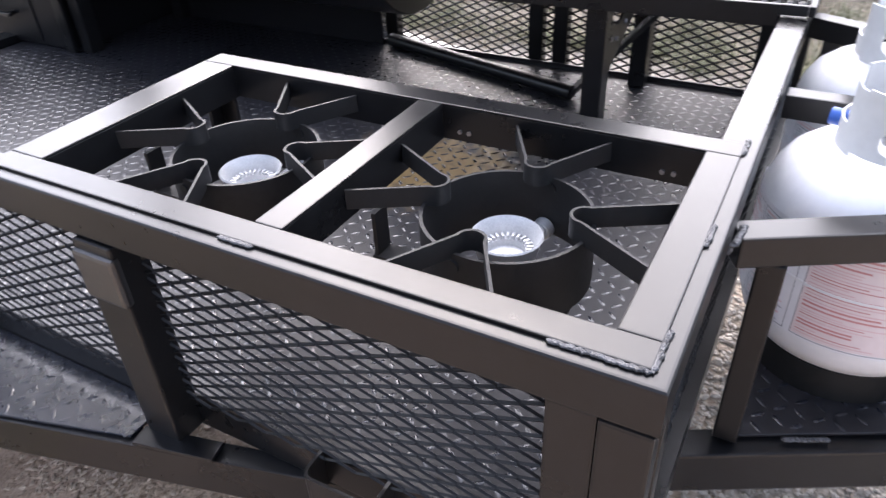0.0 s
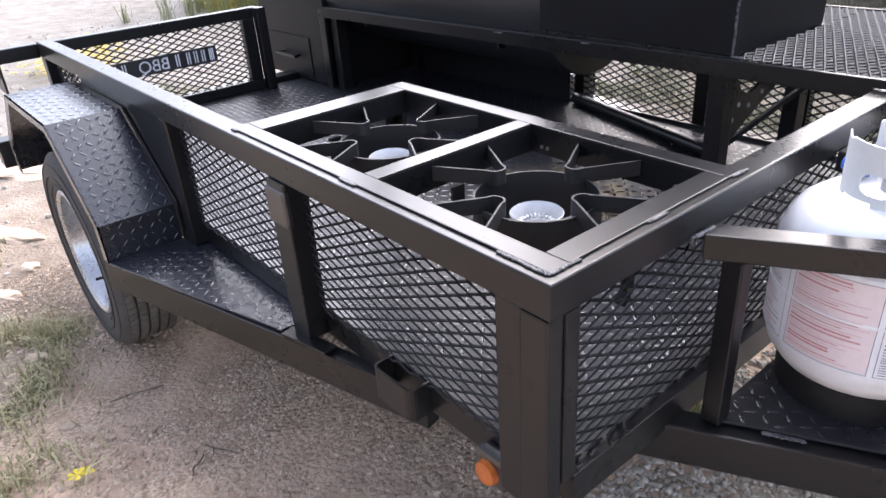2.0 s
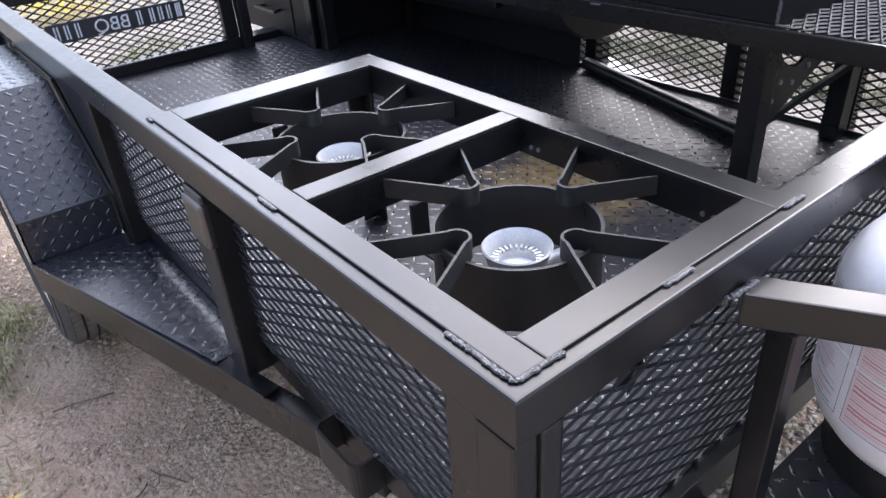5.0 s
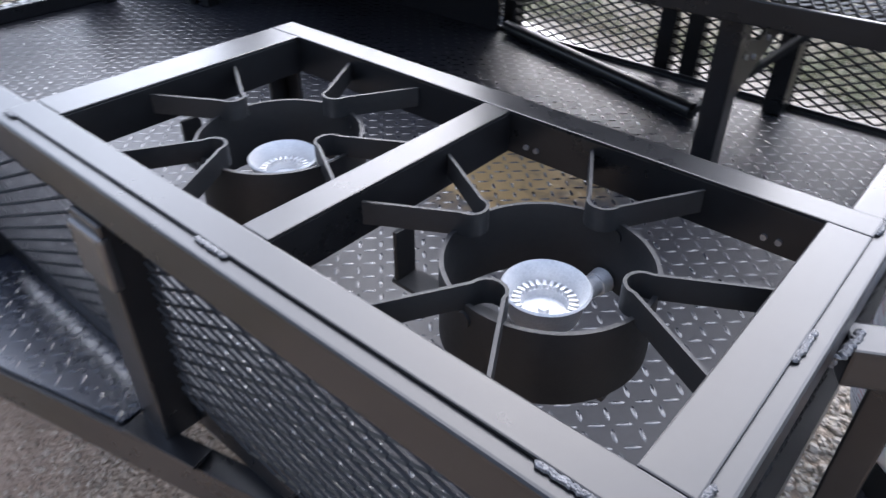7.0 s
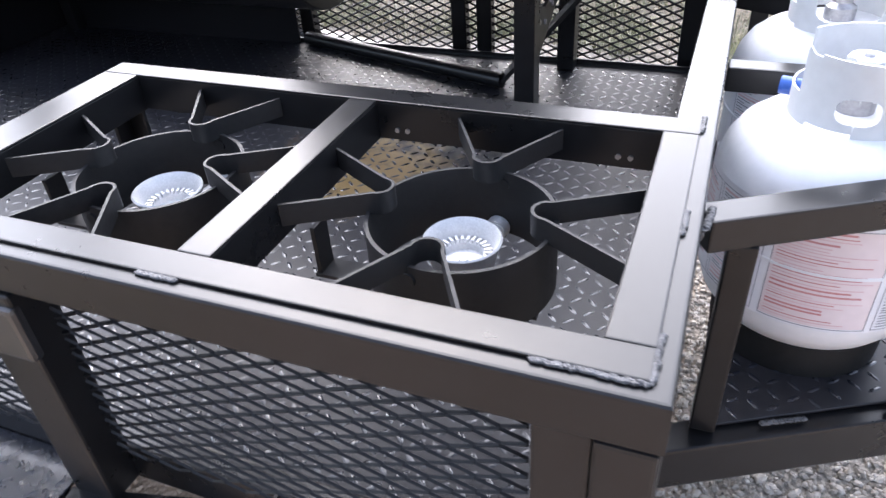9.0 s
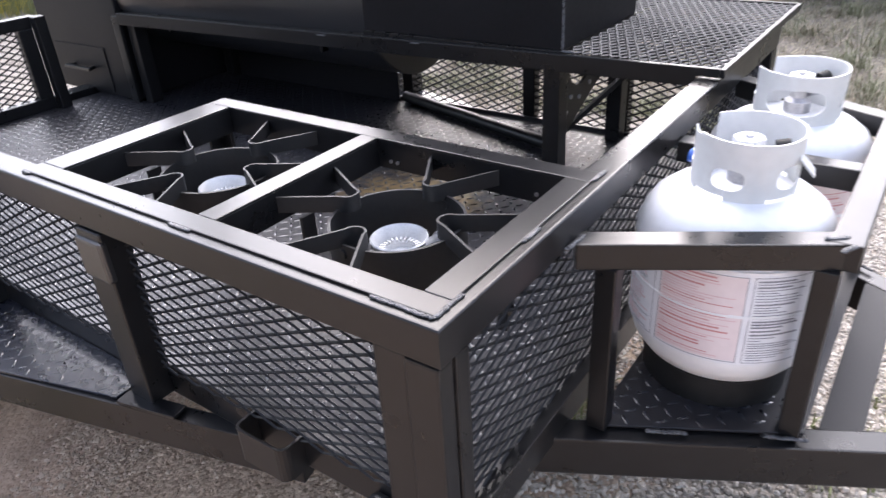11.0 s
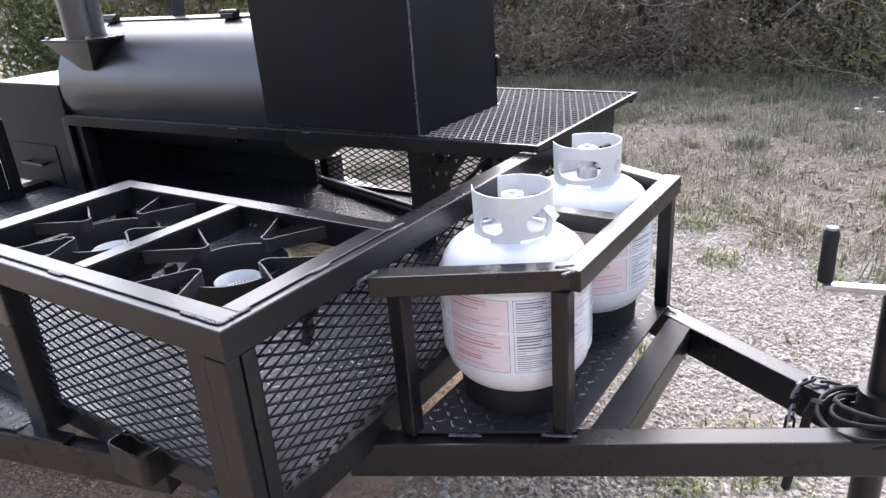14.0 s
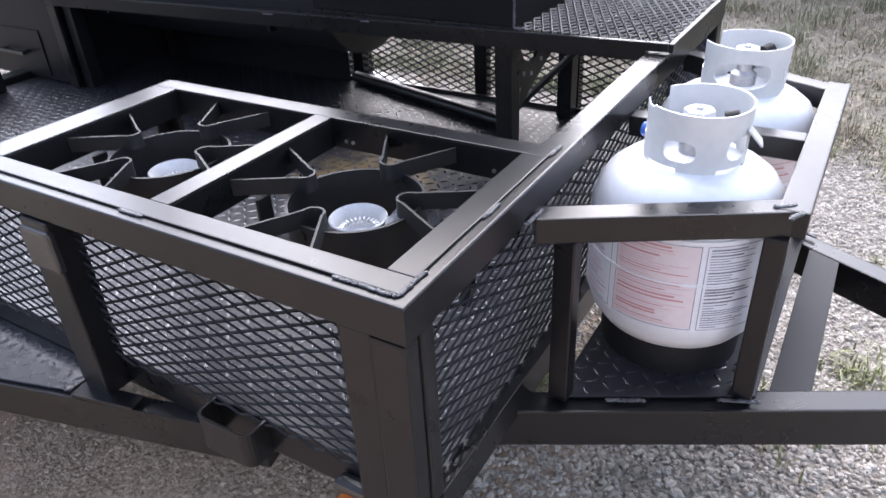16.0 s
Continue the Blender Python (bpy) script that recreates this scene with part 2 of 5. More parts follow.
def weld(a, b, r=0.005, seed=0):
    """A lumpy bead from a to b."""
    rng = random.Random(seed)
    bm = bmesh.new()
    a, b = Vector(a), Vector(b)
    n = max(8, int((b - a).length / 0.003))
    d = (b - a).normalized()
    u = d.cross(Vector((0.01, 0.02, 1))) if abs(d.z) < 0.9 else Vector((1, 0, 0))
    u.normalize()
    w = u.cross(d)
    rings = []
    for k in range(n + 1):
        c = a.lerp(b, k / n) + u * rng.uniform(-0.0012, 0.0012)
        s = r * (0.9 + 0.16 * abs(math.sin(k * 1.1))) * rng.uniform(0.9, 1.1) * (0.35 if k in (0, n) else 1)
        rings.append([bm.verts.new(c + u * math.cos(g) * s + w * math.sin(g) * s * 0.6) for g in (2 * math.pi * j / 8 for j in range(8))])
    for p, q in zip(rings, rings[1:]):
        for j in range(8):
            bm.faces.new((p[j], p[(j + 1) % 8], q[(j + 1) % 8], q[j]))
    bm.faces.new(rings[0]), bm.faces.new(rings[-1])
    return bm


LONG, SHORT = 0.051, 0.0232


def expanded(name, o, ux, uy, w, h, gap=(0.006, 0.006), long=LONG, short=SHORT, wide=0.0042, deep=0.0034):
    """Raised expanded metal over w x h from corner o: long diamonds along ux."""
    o, ux, uy = Vector(o), Vector(ux), Vector(uy)
    n = ux.cross(uy)
    verts, faces = [], []
    gx, gy = gap

    def node(i, j):
        return Vector((i * long / 2, j * short / 2))

    for j in range(-1, int(2 * h / short) + 2):
        for i in range(-1, int(2 * w / long) + 2):
            if (i + j) % 2:
                continue
            for di in (1, -1):
                a, b = node(i, j), node(i + di, j + 1)
                if min(a.x, b.x) < -gx or max(a.x, b.x) > w + gx or min(a.y, b.y) < -gy or max(a.y, b.y) > h + gy:
                    continue
                d = (ux * (b.x - a.x) + uy * (b.y - a.y)).normalized()
                s = n.cross(d)
                tilt = 0.6 if di > 0 else -0.6
                e, f = (s * math.cos(tilt) + n * math.sin(tilt)), (n * math.cos(tilt) - s * math.sin(tilt))
                base = len(verts)
                for q, lift in ((a, -0.0012), (b, 0.0012)):
                    c = o + ux * q.x + uy * q.y + n * lift
                    verts += [c + e * wide / 2 + f * deep / 2, c - e * wide / 2 + f * deep / 2, c - e * wide / 2 - f * deep / 2, c + e * wide / 2 - f * deep / 2]
                for k in range(4):
                    faces.append((base + k, base + (k + 1) % 4, base + 4 + (k + 1) % 4, base + 4 + k))
    return raw_mesh(name, verts, faces, MESHM)


def tread(name, o, ux, uy, w, h, inside=None, pitch=0.0265):
    """Raised lugs of a tread plate over w x h, turned by quarter turns from lug to lug."""
    o, ux, uy = Vector(o), Vector(ux), Vector(uy)
    n = ux.cross(uy)
    verts, faces = [], []
    for j in range(int(h / pitch)):
        for i in range(int(w / pitch)):
            c = Vector(((i + 0.5) * pitch, (j + 0.5) * pitch))
            if inside and not inside(c.x, c.y):
                continue
            a = radians(45 if (i + j) % 2 else -45)
            d, s = Vector((math.cos(a), math.sin(a))), Vector((-math.sin(a), math.cos(a)))
            base = len(verts)
            for u, v, z in ((-0.0125, 0, 0), (-0.006, -0.0034, 0), (0.006, -0.0034, 0), (0.0125, 0, 0), (0.006, 0.0034, 0), (-0.006, 0.0034, 0), (-0.0075, 0, 0.0017), (0.0075, 0, 0.0017)):
                q = c + d * u + s * v
                verts.append(o + ux * q.x + uy * q.y + n * z)
            faces += [tuple(base + k for k in f) for f in ((0, 1, 6), (1, 2, 7, 6), (2, 3, 7), (3, 4, 7), (4, 5, 6, 7), (5, 0, 6))]
    return raw_mesh(name, verts, faces, PLATE, True)


# ---- ground ----
TOP, DECK = 0.8575, 0.505


def lift(x, y):
    """Height of the ground."""
    far = max(0.0, math.hypot(x + 0.8, y - 0.8) - 2.5)
    v = Vector((x * 0.35, y * 0.35, 0))
    return -0.048 * min(1.0, max(0.0, (-x - 0.5) / 1.1)) + 0.012 * noise.noise(v * 4) + min(1.0, far / 6) * 0.10 * noise.noise(v) + 0.012 * min(far, 25) * (1 if y > 3 else 0.2) * 0.5 - 0.004


def ground_material():
    m = bpy.data.materials.new("gravel_and_dirt")
    m.use_nodes = True
    t = m.node_tree
    p = t.nodes["Principled BSDF"]
    co = t.nodes.new("ShaderNodeTexCoord").outputs["Object"]

    def tex(kind, scale, detail=4):
        n = t.nodes.new(kind)
        n.inputs["Scale"].default_value = scale
        if kind == "ShaderNodeTexNoise":
            n.inputs["Detail"].default_value = detail
        t.links.new(co, n.inputs["Vector"])
        return n

    def ramp(src, a, b, ca, cb):
        n = t.nodes.new("ShaderNodeValToRGB")
        n.color_ramp.elements[0].position, n.color_ramp.elements[1].position = a, b
        n.color_ramp.elements[0].color, n.color_ramp.elements[1].color = (*ca, 1), (*cb, 1)
        t.links.new(src, n.inputs[0])
        return n.outputs[0]

    def mix(fac, a, b):
        n = t.nodes.new("ShaderNodeMix")
        n.data_type = "RGBA"
        t.links.new(fac, n.inputs[0])
        t.links.new(a, n.inputs[6])
        t.links.new(b, n.inputs[7])
        return n.outputs[2]

    def maths(op, a, b, c=None):
        n = t.nodes.new("ShaderNodeMath")
        n.operation = op
        for k, v in enumerate((a, b, c)):
            if v is None:
                continue
            if isinstance(v, (int, float)):
                n.inputs[k].default_value = v
            else:
                t.links.new(v, n.inputs[k])
        return n.outputs[0]

    split = t.nodes.new("ShaderNodeSeparateXYZ")
    t.links.new(co, split.inputs[0])
    x, y = split.outputs[0], split.outputs[1]
    big, mid, fine = tex("ShaderNodeTexNoise", 0.8, 5), tex("ShaderNodeTexNoise", 5, 5), tex("ShaderNodeTexNoise", 90, 4)
    pebble = tex("ShaderNodeTexVoronoi", 55)
    grit = tex("ShaderNodeTexVoronoi", 140)
    gravel = mix(fine.outputs["Fac"], ramp(pebble.outputs["Color"], 0.1, 0.9, (0.13, 0.113, 0.091), (0.42, 0.38, 0.33)), ramp(grit.outputs["Color"], 0.1, 0.9, (0.14, 0.122, 0.098), (0.43, 0.39, 0.34)))
    gritty = ramp(tex("ShaderNodeTexNoise", 2.3, 5).outputs["Fac"], 0.47, 0.58, (0.12, 0.12, 0.12), (0.85, 0.85, 0.85))
    dirt = mix(gritty, ramp(mid.outputs["Fac"], 0.3, 0.7, (0.36, 0.245, 0.170), (0.66, 0.48, 0.350)), ramp(grit.outputs["Color"], 0.1, 0.9, (0.21, 0.146, 0.10), (0.72, 0.55, 0.40)))
    speck = ramp(grit.outputs["Color"], 0.1, 0.9, (0.095, 0.085, 0.066), (0.32, 0.29, 0.24))
    soil = mix(fine.outputs["Fac"], speck, mix(mid.outputs["Fac"], ramp(fine.outputs["Fac"], 0.3, 0.7, (0.11, 0.097, 0.074), (0.29, 0.255, 0.21)), ramp(big.outputs["Fac"], 0.35, 0.65, (0.10, 0.098, 0.065), (0.25, 0.225, 0.175))))
    road = ramp(mid.outputs["Fac"], 0.3, 0.7, (0.16, 0.142, 0.118), (0.40, 0.37, 0.325))
    road = mix(fine.outputs["Fac"], road, ramp(grit.outputs["Color"], 0.1, 0.9, (0.12, 0.105, 0.085), (0.44, 0.405, 0.36)))
    wob = maths("MULTIPLY", maths("SUBTRACT", big.outputs["Fac"], 0.5), 2.2)
    # Darker copy of dirt, evens out ground lit more than beside the trailer.
    toned_dirt = mix(gritty, ramp(mid.outputs["Fac"], 0.3, 0.7, (0.16, 0.122, 0.088), (0.38, 0.31, 0.245)), ramp(grit.outputs["Color"], 0.1, 0.9, (0.15, 0.115, 0.085), (0.46, 0.38, 0.30)))
    # Real browner soil by the wheel, also darkened against the stronger light there.
    verge_side = maths("MINIMUM", 1.0, maths("MAXIMUM", maths("MULTIPLY_ADD", maths("ADD", x, maths("MULTIPLY", wob, 0.5)), -1.4, -2.1), 0.0))
    # Unseen ground towards -y, darkened to cut overexposure and its reflection in paint.
    open_side = maths("MINIMUM", 0.75, maths("MAXIMUM", maths("MULTIPLY_ADD", maths("ADD", y, maths("MULTIPLY", wob, 0.3)), -0.8, -0.7), 0.0))
    dirt = mix(maths("MAXIMUM", verge_side, open_side), dirt, toned_dirt)
    right = maths("SMOOTH_MIN", 1.0, maths("MAXIMUM", maths("MULTIPLY_ADD", maths("ADD", x, maths("MULTIPLY", wob, 0.6)), 1.6, 0.75), 0.0), 0.1)
    tongue = maths("MINIMUM", 1.0, maths("MAXIMUM", maths("MULTIPLY_ADD", maths("ADD", y, maths("MULTIPLY", wob, 0.3)), 1.7, 0.15), 0.10))
    right = maths("MULTIPLY", right, tongue)
    patch = ramp(tex("ShaderNodeTexNoise", 1.7, 6).outputs["Fac"], 0.46, 0.60, (0, 0, 0), (0.22, 0.22, 0.22))
    beyond = maths("MINIMUM", 1.0, maths("MAXIMUM", maths("MULTIPLY_ADD", maths("ADD", y, maths("MULTIPLY", wob, 0.4)), 1.5, -2.1), 0.0))
    c = mix(maths("MAXIMUM", maths("MAXIMUM", right, beyond), patch), dirt, gravel)
    rear = maths("MINIMUM", 1.0, maths("MAXIMUM", maths("MULTIPLY_ADD", maths("ADD", x, wob), -0.6, -2.1), 0.0))
    c = mix(rear, c, road)
    green = maths("MINIMUM", 1.0, maths("MAXIMUM", maths("MULTIPLY_ADD", maths("ADD", maths("ADD", y, maths("MULTIPLY", x, 0.22)), wob), 1.1, -3.1), 0.0))
    c = mix(green, c, soil)
    t.links.new(c, p.inputs["Base Color"])
    p.inputs["Roughness"].default_value = 0.92
    p.inputs["Specular IOR Level"].default_value = 0.2
    bp = t.nodes.new("ShaderNodeBump")
    bp.inputs["Strength"].default_value, bp.inputs["Distance"].default_value = 0.7, 0.012
    t.links.new(maths("ADD", maths("MULTIPLY", pebble.outputs["Distance"], -0.7), maths("ADD", fine.outputs["Fac"], mid.outputs["Fac"])), bp.inputs["Height"])
    t.links.new(bp.outputs[0], p.inputs["Normal"])
    return m


def spread(k):
    return k if abs(k) < 7 else math.copysign(7 + (abs(k) - 7) ** 2.1 * 1.2, k)


side = [spread(v) for v in np.linspace(-14, 14, 151)]
gv = [(x - 0.5, y + 1.5, lift(x - 0.5, y + 1.5)) for y in side for x in side]
gf = [(j * 151 + i, j * 151 + i + 1, (j + 1) * 151 + i + 1, (j + 1) * 151 + i) for j in range(150) for i in range(150)]
tagged(new("ground", raw_mesh("ground", gv, gf, ground_material(), True)), "pale limestone gravel and dry dirt with weeds", "ground", kind="structure")

# ---- the trailer ----
trailer = thing("utility_trailer", (-1.2, 0.82, 0), "black painted steel utility trailer with expanded-metal sides", "trailer")
W, L = 1.59, 2.49


def bar(name, lo, hi, material=BLACK, parent=trailer, bevel=0.004, label=""):
    return part(name, box(lo, hi, bevel), material, parent, label)


# rails, top and bottom, all round


def mitred(points):
    """A square tube with mitred ends; its long edges alone are rounded."""
    bm = bmesh.new()
    a, b = [bm.verts.new((x, y, 0.803)) for x, y in points], [bm.verts.new((x, y, TOP)) for x, y in points]
    for k in range(4):
        bm.faces.new((a[k], a[(k + 1) % 4], b[(k + 1) % 4], b[k]))
    bm.faces.new(a[::-1]), bm.faces.new(b)
    long_edges = [e for e in bm.edges if e.calc_length() > 1.0]
    bmesh.ops.bevel(bm, geom=long_edges, offset=0.0045, segments=3, profile=0.6, affect="EDGES")
    return part("top_rail", bm, BLACK, trailer)


mitred([(-L, 0), (0, 0), (-0.05, 0.05), (-L, 0.05)])
mitred([(0, 0), (0, W), (-0.05, W - 0.05), (-0.05, 0.05)])
mitred([(0, W), (-L, W), (-L, W - 0.05), (-0.05, W - 0.05)])
bar("bottom_rail", (-L, 0.042, 0.442), (-0.055, 0.076, 0.510))
bar("bottom_rail", (-0.05, 0.0555, 0.446), (-0.0005, W - 0.05, 0.508), bevel=0.001)
bar("bottom_rail", (-L, W - 0.076, 0.442), (-0.051, W - 0.042, 0.510))
bar("deck_lip", (-L + 0.06, W - 0.0745, 0.5055), (-0.056, W - 0.0690, 0.519), bevel=0.001)
bar("frame_beam", (-L, 0.077, 0.42), (-0.06, 0.127, DECK - 0.004))
bar("frame_beam", (-L, W - 0.127, 0.42), (-0.06, W - 0.077, DECK - 0.004))
bar("frame_beam", (-L, 0.128, 0.42), (-L + 0.05, W - 0.128, DECK - 0.004))
for cx in (-0.65, -1.25, -1.85):
    bar("cross_member", (cx, 0.128, 0.43), (cx + 0.05, W - 0.128, DECK - 0.004))
# corner posts with the open slit between side post and front post
bar("post", (-0.104, 0.004, 0.445), (-0.054, 0.054, 0.803))
bar("post", (-0.0535, -0.001, 0.462), (-0.003, 0.030, 0.803))
bar("post", (-0.046, 0.031, 0.508), (-0.0008, 0.060, 0.803))
bar("post", (-0.05, W - 0.05, 0.5085), (-0.001, W - 0.002, 0.803))
bar("post", (-0.12, W - 0.041, 0.480), (-0.055, W - 0.002, 0.803))
for cx in (-0.435, -0.683, -0.76, -1.27, -1.9, -2.45):
    bar("post", (cx, W - 0.041, 0.480), (cx + 0.045, W - 0.004, 0.803))
bar("post", (-1.325, 0.002, 0.451), (-1.280, 0.046, 0.803))
bar("panel_plate", (-2.06, 0.013, 0.451), (-1.3255, 0.022, 0.803), bevel=0.001)
bar("post", (-L, 0.002, DECK - 0.09), (-L + 0.05, 0.046, 0.803))
stake = bar("stake", (-0.732, -0.006, 0.448), (-0.664, 0.046, 0.802))
part("stake_cap", box((-0.735, -0.012, 0.712), (-0.661, 0.004, 0.788), 0.006), SATIN, stake, "welded steel cap")

# expanded metal
part("mesh_panel", expanded("mesh_panel", (-0.674, 0.034, 0.506), (1, 0, 0), (0, 0, 1), 0.572, 0.305), MESHM, trailer)
part("mesh_panel", expanded("mesh_panel", (-1.282, 0.034, 0.506), (1, 0, 0), (0, 0, 1), 0.54, 0.305), MESHM, trailer)
part("mesh_panel", expanded("mesh_panel", (-2.44, 0.034, 0.506), (1, 0, 0), (0, 0, 1), 1.165, 0.305), MESHM, trailer)
part("mesh_panel", expanded("mesh_panel", (-0.022, 0.052, 0.4808), (0, 1, 0), (0, 0, 1), W - 0.10, 0.330), MESHM, trailer)
part("mesh_panel", expanded("mesh_panel", (-2.44, W - 0.034, 0.506), (1, 0, 0), (0, 0, 1), 2.39, 0.305), MESHM, trailer)

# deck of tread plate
# Ochre patch in the deck's base colour stands for sunlight on the plate.
sun_patch = DECKM.node_tree
principled = sun_patch.nodes["Principled BSDF"]
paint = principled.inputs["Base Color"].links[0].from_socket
where_co = sun_patch.nodes.new("ShaderNodeTexCoord")
spot = sun_patch.nodes.new("ShaderNodeMapping")
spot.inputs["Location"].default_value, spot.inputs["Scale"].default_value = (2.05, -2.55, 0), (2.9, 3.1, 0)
ball = sun_patch.nodes.new("ShaderNodeTexGradient")
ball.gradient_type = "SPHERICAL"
blot = sun_patch.nodes.new("ShaderNodeTexNoise")
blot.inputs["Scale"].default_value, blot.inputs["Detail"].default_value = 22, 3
times = sun_patch.nodes.new("ShaderNodeMath")
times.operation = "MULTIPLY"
edge = sun_patch.nodes.new("ShaderNodeValToRGB")
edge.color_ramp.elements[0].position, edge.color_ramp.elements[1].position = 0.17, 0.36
blend = sun_patch.nodes.new("ShaderNodeMix")
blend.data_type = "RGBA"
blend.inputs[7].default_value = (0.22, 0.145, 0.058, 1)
sun_patch.links.new(where_co.outputs["Object"], spot.inputs["Vector"])
sun_patch.links.new(spot.outputs[0], ball.inputs["Vector"])
sun_patch.links.new(where_co.outputs["Object"], blot.inputs["Vector"])
sun_patch.links.new(ball.outputs["Fac"], times.inputs[0])
sun_patch.links.new(blot.outputs["Fac"], times.inputs[1])
sun_patch.links.new(times.outputs[0], edge.inputs[0])
sun_patch.links.new(edge.outputs[0], blend.inputs[0])
sun_patch.links.new(paint, blend.inputs[6])
sun_patch.links.new(blend.outputs[2], principled.inputs["Base Color"])
deck = part("deck", box((-L, 0.0765, DECK - 0.0035), (-0.0505, W - 0.0765, DECK), 0), DECKM, trailer, "black tread-plate deck with ochre sunlight in its colour")
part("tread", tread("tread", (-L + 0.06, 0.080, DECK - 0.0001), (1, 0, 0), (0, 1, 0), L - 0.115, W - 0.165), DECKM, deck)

# rear gate with its lettered mesh, beside the firebox
bar("gate_rail", (-L - 0.005, 0.051, 0.810), (-L + 0.035, 0.87, TOP - 0.004))
bar("gate_rail", (-L, 0.051, DECK + 0.001), (-L + 0.035, 0.87, 0.55))
bar("gate_post", (-L, 0.79, 0.55), (-L + 0.035, 0.845, 0.81))
bar("gate_post", (-L + 0.036, 0.843, DECK + 0.001), (-L + 0.075, 0.885, TOP - 0.004))
part("mesh_panel", expanded("mesh_panel", (-L + 0.015, 0.05, 0.545), (0, 1, 0), (0, 0, 1), 0.745, 0.27, short=0.0232), MESHM, trailer)
sign = part("name_plate", box((-L + 0.018, 0.170, 0.662), (-L + 0.022, 0.656, 0.730), 0.001), SATIN, trailer, "black lettered strip seen from behind")
for y, n in ((0.622, 3), (0.588, 2), (0.556, 2), (0.524, 2), (0.478, 2), (0.262, 2), (0.226, 2), (0.192, 2)):
    for k in range(n):
        bar("letter_bar", (-L + 0.0222, y + k * 0.022 / n, 0.672), (-L + 0.0235, y + k * 0.022 / n + 0.0052, 0.720), LABEL, sign, 0)
text = bpy.data.curves.new("letters", "FONT")
text.body, text.size, text.extrude, text.align_x = "BBQ", 0.066, 0.0006, "CENTER"
carrier = bpy.data.objects.new("letters", text)
letters = bpy.data.meshes.new_from_object(carrier)
bpy.data.objects.remove(carrier)
letters.transform(Matrix(((0, 0, -1, -L + 0.0230), (-1, 0, 0, 0.388), (0, 1, 0, 0.673), (0, 0, 0, 1))))
letters.materials.clear()
letters.materials.append(LABEL)
part("lettering", letters, LABEL, sign, "white mirrored letters")
# rear corner: latch arm with plate and bolts, and the bumper end
arm = bar("latch_arm", (-L - 0.045, -0.14, 0.800), (-L + 0.005, 0.0, 0.850))
bar("latch_plate", (-L - 0.075, -0.150, 0.700), (-L + 0.035, -0.141, 0.868), BLACK, arm)
for z in (0.755, 0.79):
    part("bolt", rod((-L - 0.03, -0.185, z), (-L - 0.03, -0.14, z), 0.009, 10), STEEL, arm)
bar("rear_bumper", (-L - 0.09, -0.23, 0.43), (-L - 0.01, W + 0.23, 0.53))


def side_of_trailer(s):
    """Fender, step and wheel on one side; s = 1 near, -1 far."""

    def fy(y):
        return y if s > 0 else W - y

    def m(p):
        return (p[0], fy(p[1]), p[2])

    outline = [(-1.366, 0.446), (-1.366, 0.553), (-1.635, 0.770), (-2.125, 0.770), (-2.39, 0.553), (-2.39, 0.446)]
    fender = None
    for (x0, z0), (x1, z1) in zip(outline, outline[1:]):
        n = Vector((z1 - z0, 0, -(x1 - x0))).normalized()
        a, b, ta, tb = Vector((x0, 0, z0)), Vector((x1, 0, z1)), Vector((x0, 0, z0)) - n * 0.004, Vector((x1, 0, z1)) - n * 0.004
        bm = bmesh.new()
        v = [bm.verts.new((q.x, fy(y), q.z)) for q in (a, b, tb, ta) for y in (-0.204, -0.001)]
        for f in ((0, 1, 3, 2), (2, 3, 5, 4), (4, 5, 7, 6), (6, 7, 1, 0), (0, 2, 4, 6), (1, 7, 5, 3)):
            bm.faces.new([v[k] for k in f])
        if fender is None:
            fender = part("fender", bm, PLATE, trailer, "black tread-plate fender over the wheel")
        else:
            part("fender_plate", bm, PLATE, fender)
        d = (b - a).normalized()
        up = Vector((0, 1, 0)) * s
        if s > 0:
            o = Vector((x0, -0.002, z0)) + n * 0.0001
            part("tread", tread("tread", o, d, -up, (b - a).length, 0.20), PLATE, fender)
    # flat inner and outer skirts
    skirt = [(x, z) for x, z in outline]
    wall = Matrix(((1, 0, 0, 0), (0, 0, -1, 0), (0, 1, 0, 0), (0, 0, 0, 1)))
    part("inner_wall", prism(skirt, -fy(0.010) , -fy(0.004), 0, wall), SATIN, fender)
    lip = [(-2.39, 0.446), (-2.35, 0.446), (-2.35, 0.545), (-2.105, 0.745), (-1.655, 0.745), (-1.406, 0.545), (-1.406, 0.446), (-1.366, 0.446), (-1.366, 0.553), (-1.635, 0.770), (-2.125, 0.770), (-2.39, 0.553)]
    part("edge", prism(lip, -fy(-0.200), -fy(-0.204), 0, wall), PLATE, fender)
    # tapered step with its outrigger beam
    pts = [(-1.362, fy(-0.204)), (-0.745, fy(-0.030)), (-0.745, fy(0.0415)), (-1.362, fy(0.0415))]
    step = part("step", prism(pts, 0.444, 0.450, 0.001), PLATE, trailer, "tapered tread-plate step ahead of the fender")
    part("outrigger", beam(m((-1.40, -0.190, 0.404)), m((-0.36, 0.075, 0.404)), 0.036, 0.078), BLACK, trailer)
    if s > 0:
        part("tread", tread("tread", (-1.355, -0.20, 0.4499), (1, 0, 0), (0, 1, 0), 0.65, 0.24, lambda x, y: y > 0.012 + x * 0.262 and y < 0.235), PLATE, step)
        part("step_end", beam((-0.735, -0.022, 0.449), (-0.60, 0.006, 0.452), 0.034, 0.006, 0.001), BLACK, step)
    # wheel
    c = Matrix.Translation((-1.850, fy(-0.090), 0.290)) @ pose(0, 0, 0, 90 * s, 0, 0)
    wheel = new("wheel")
    wheel.empty_display_size = 0.1
    attach(wheel, trailer)
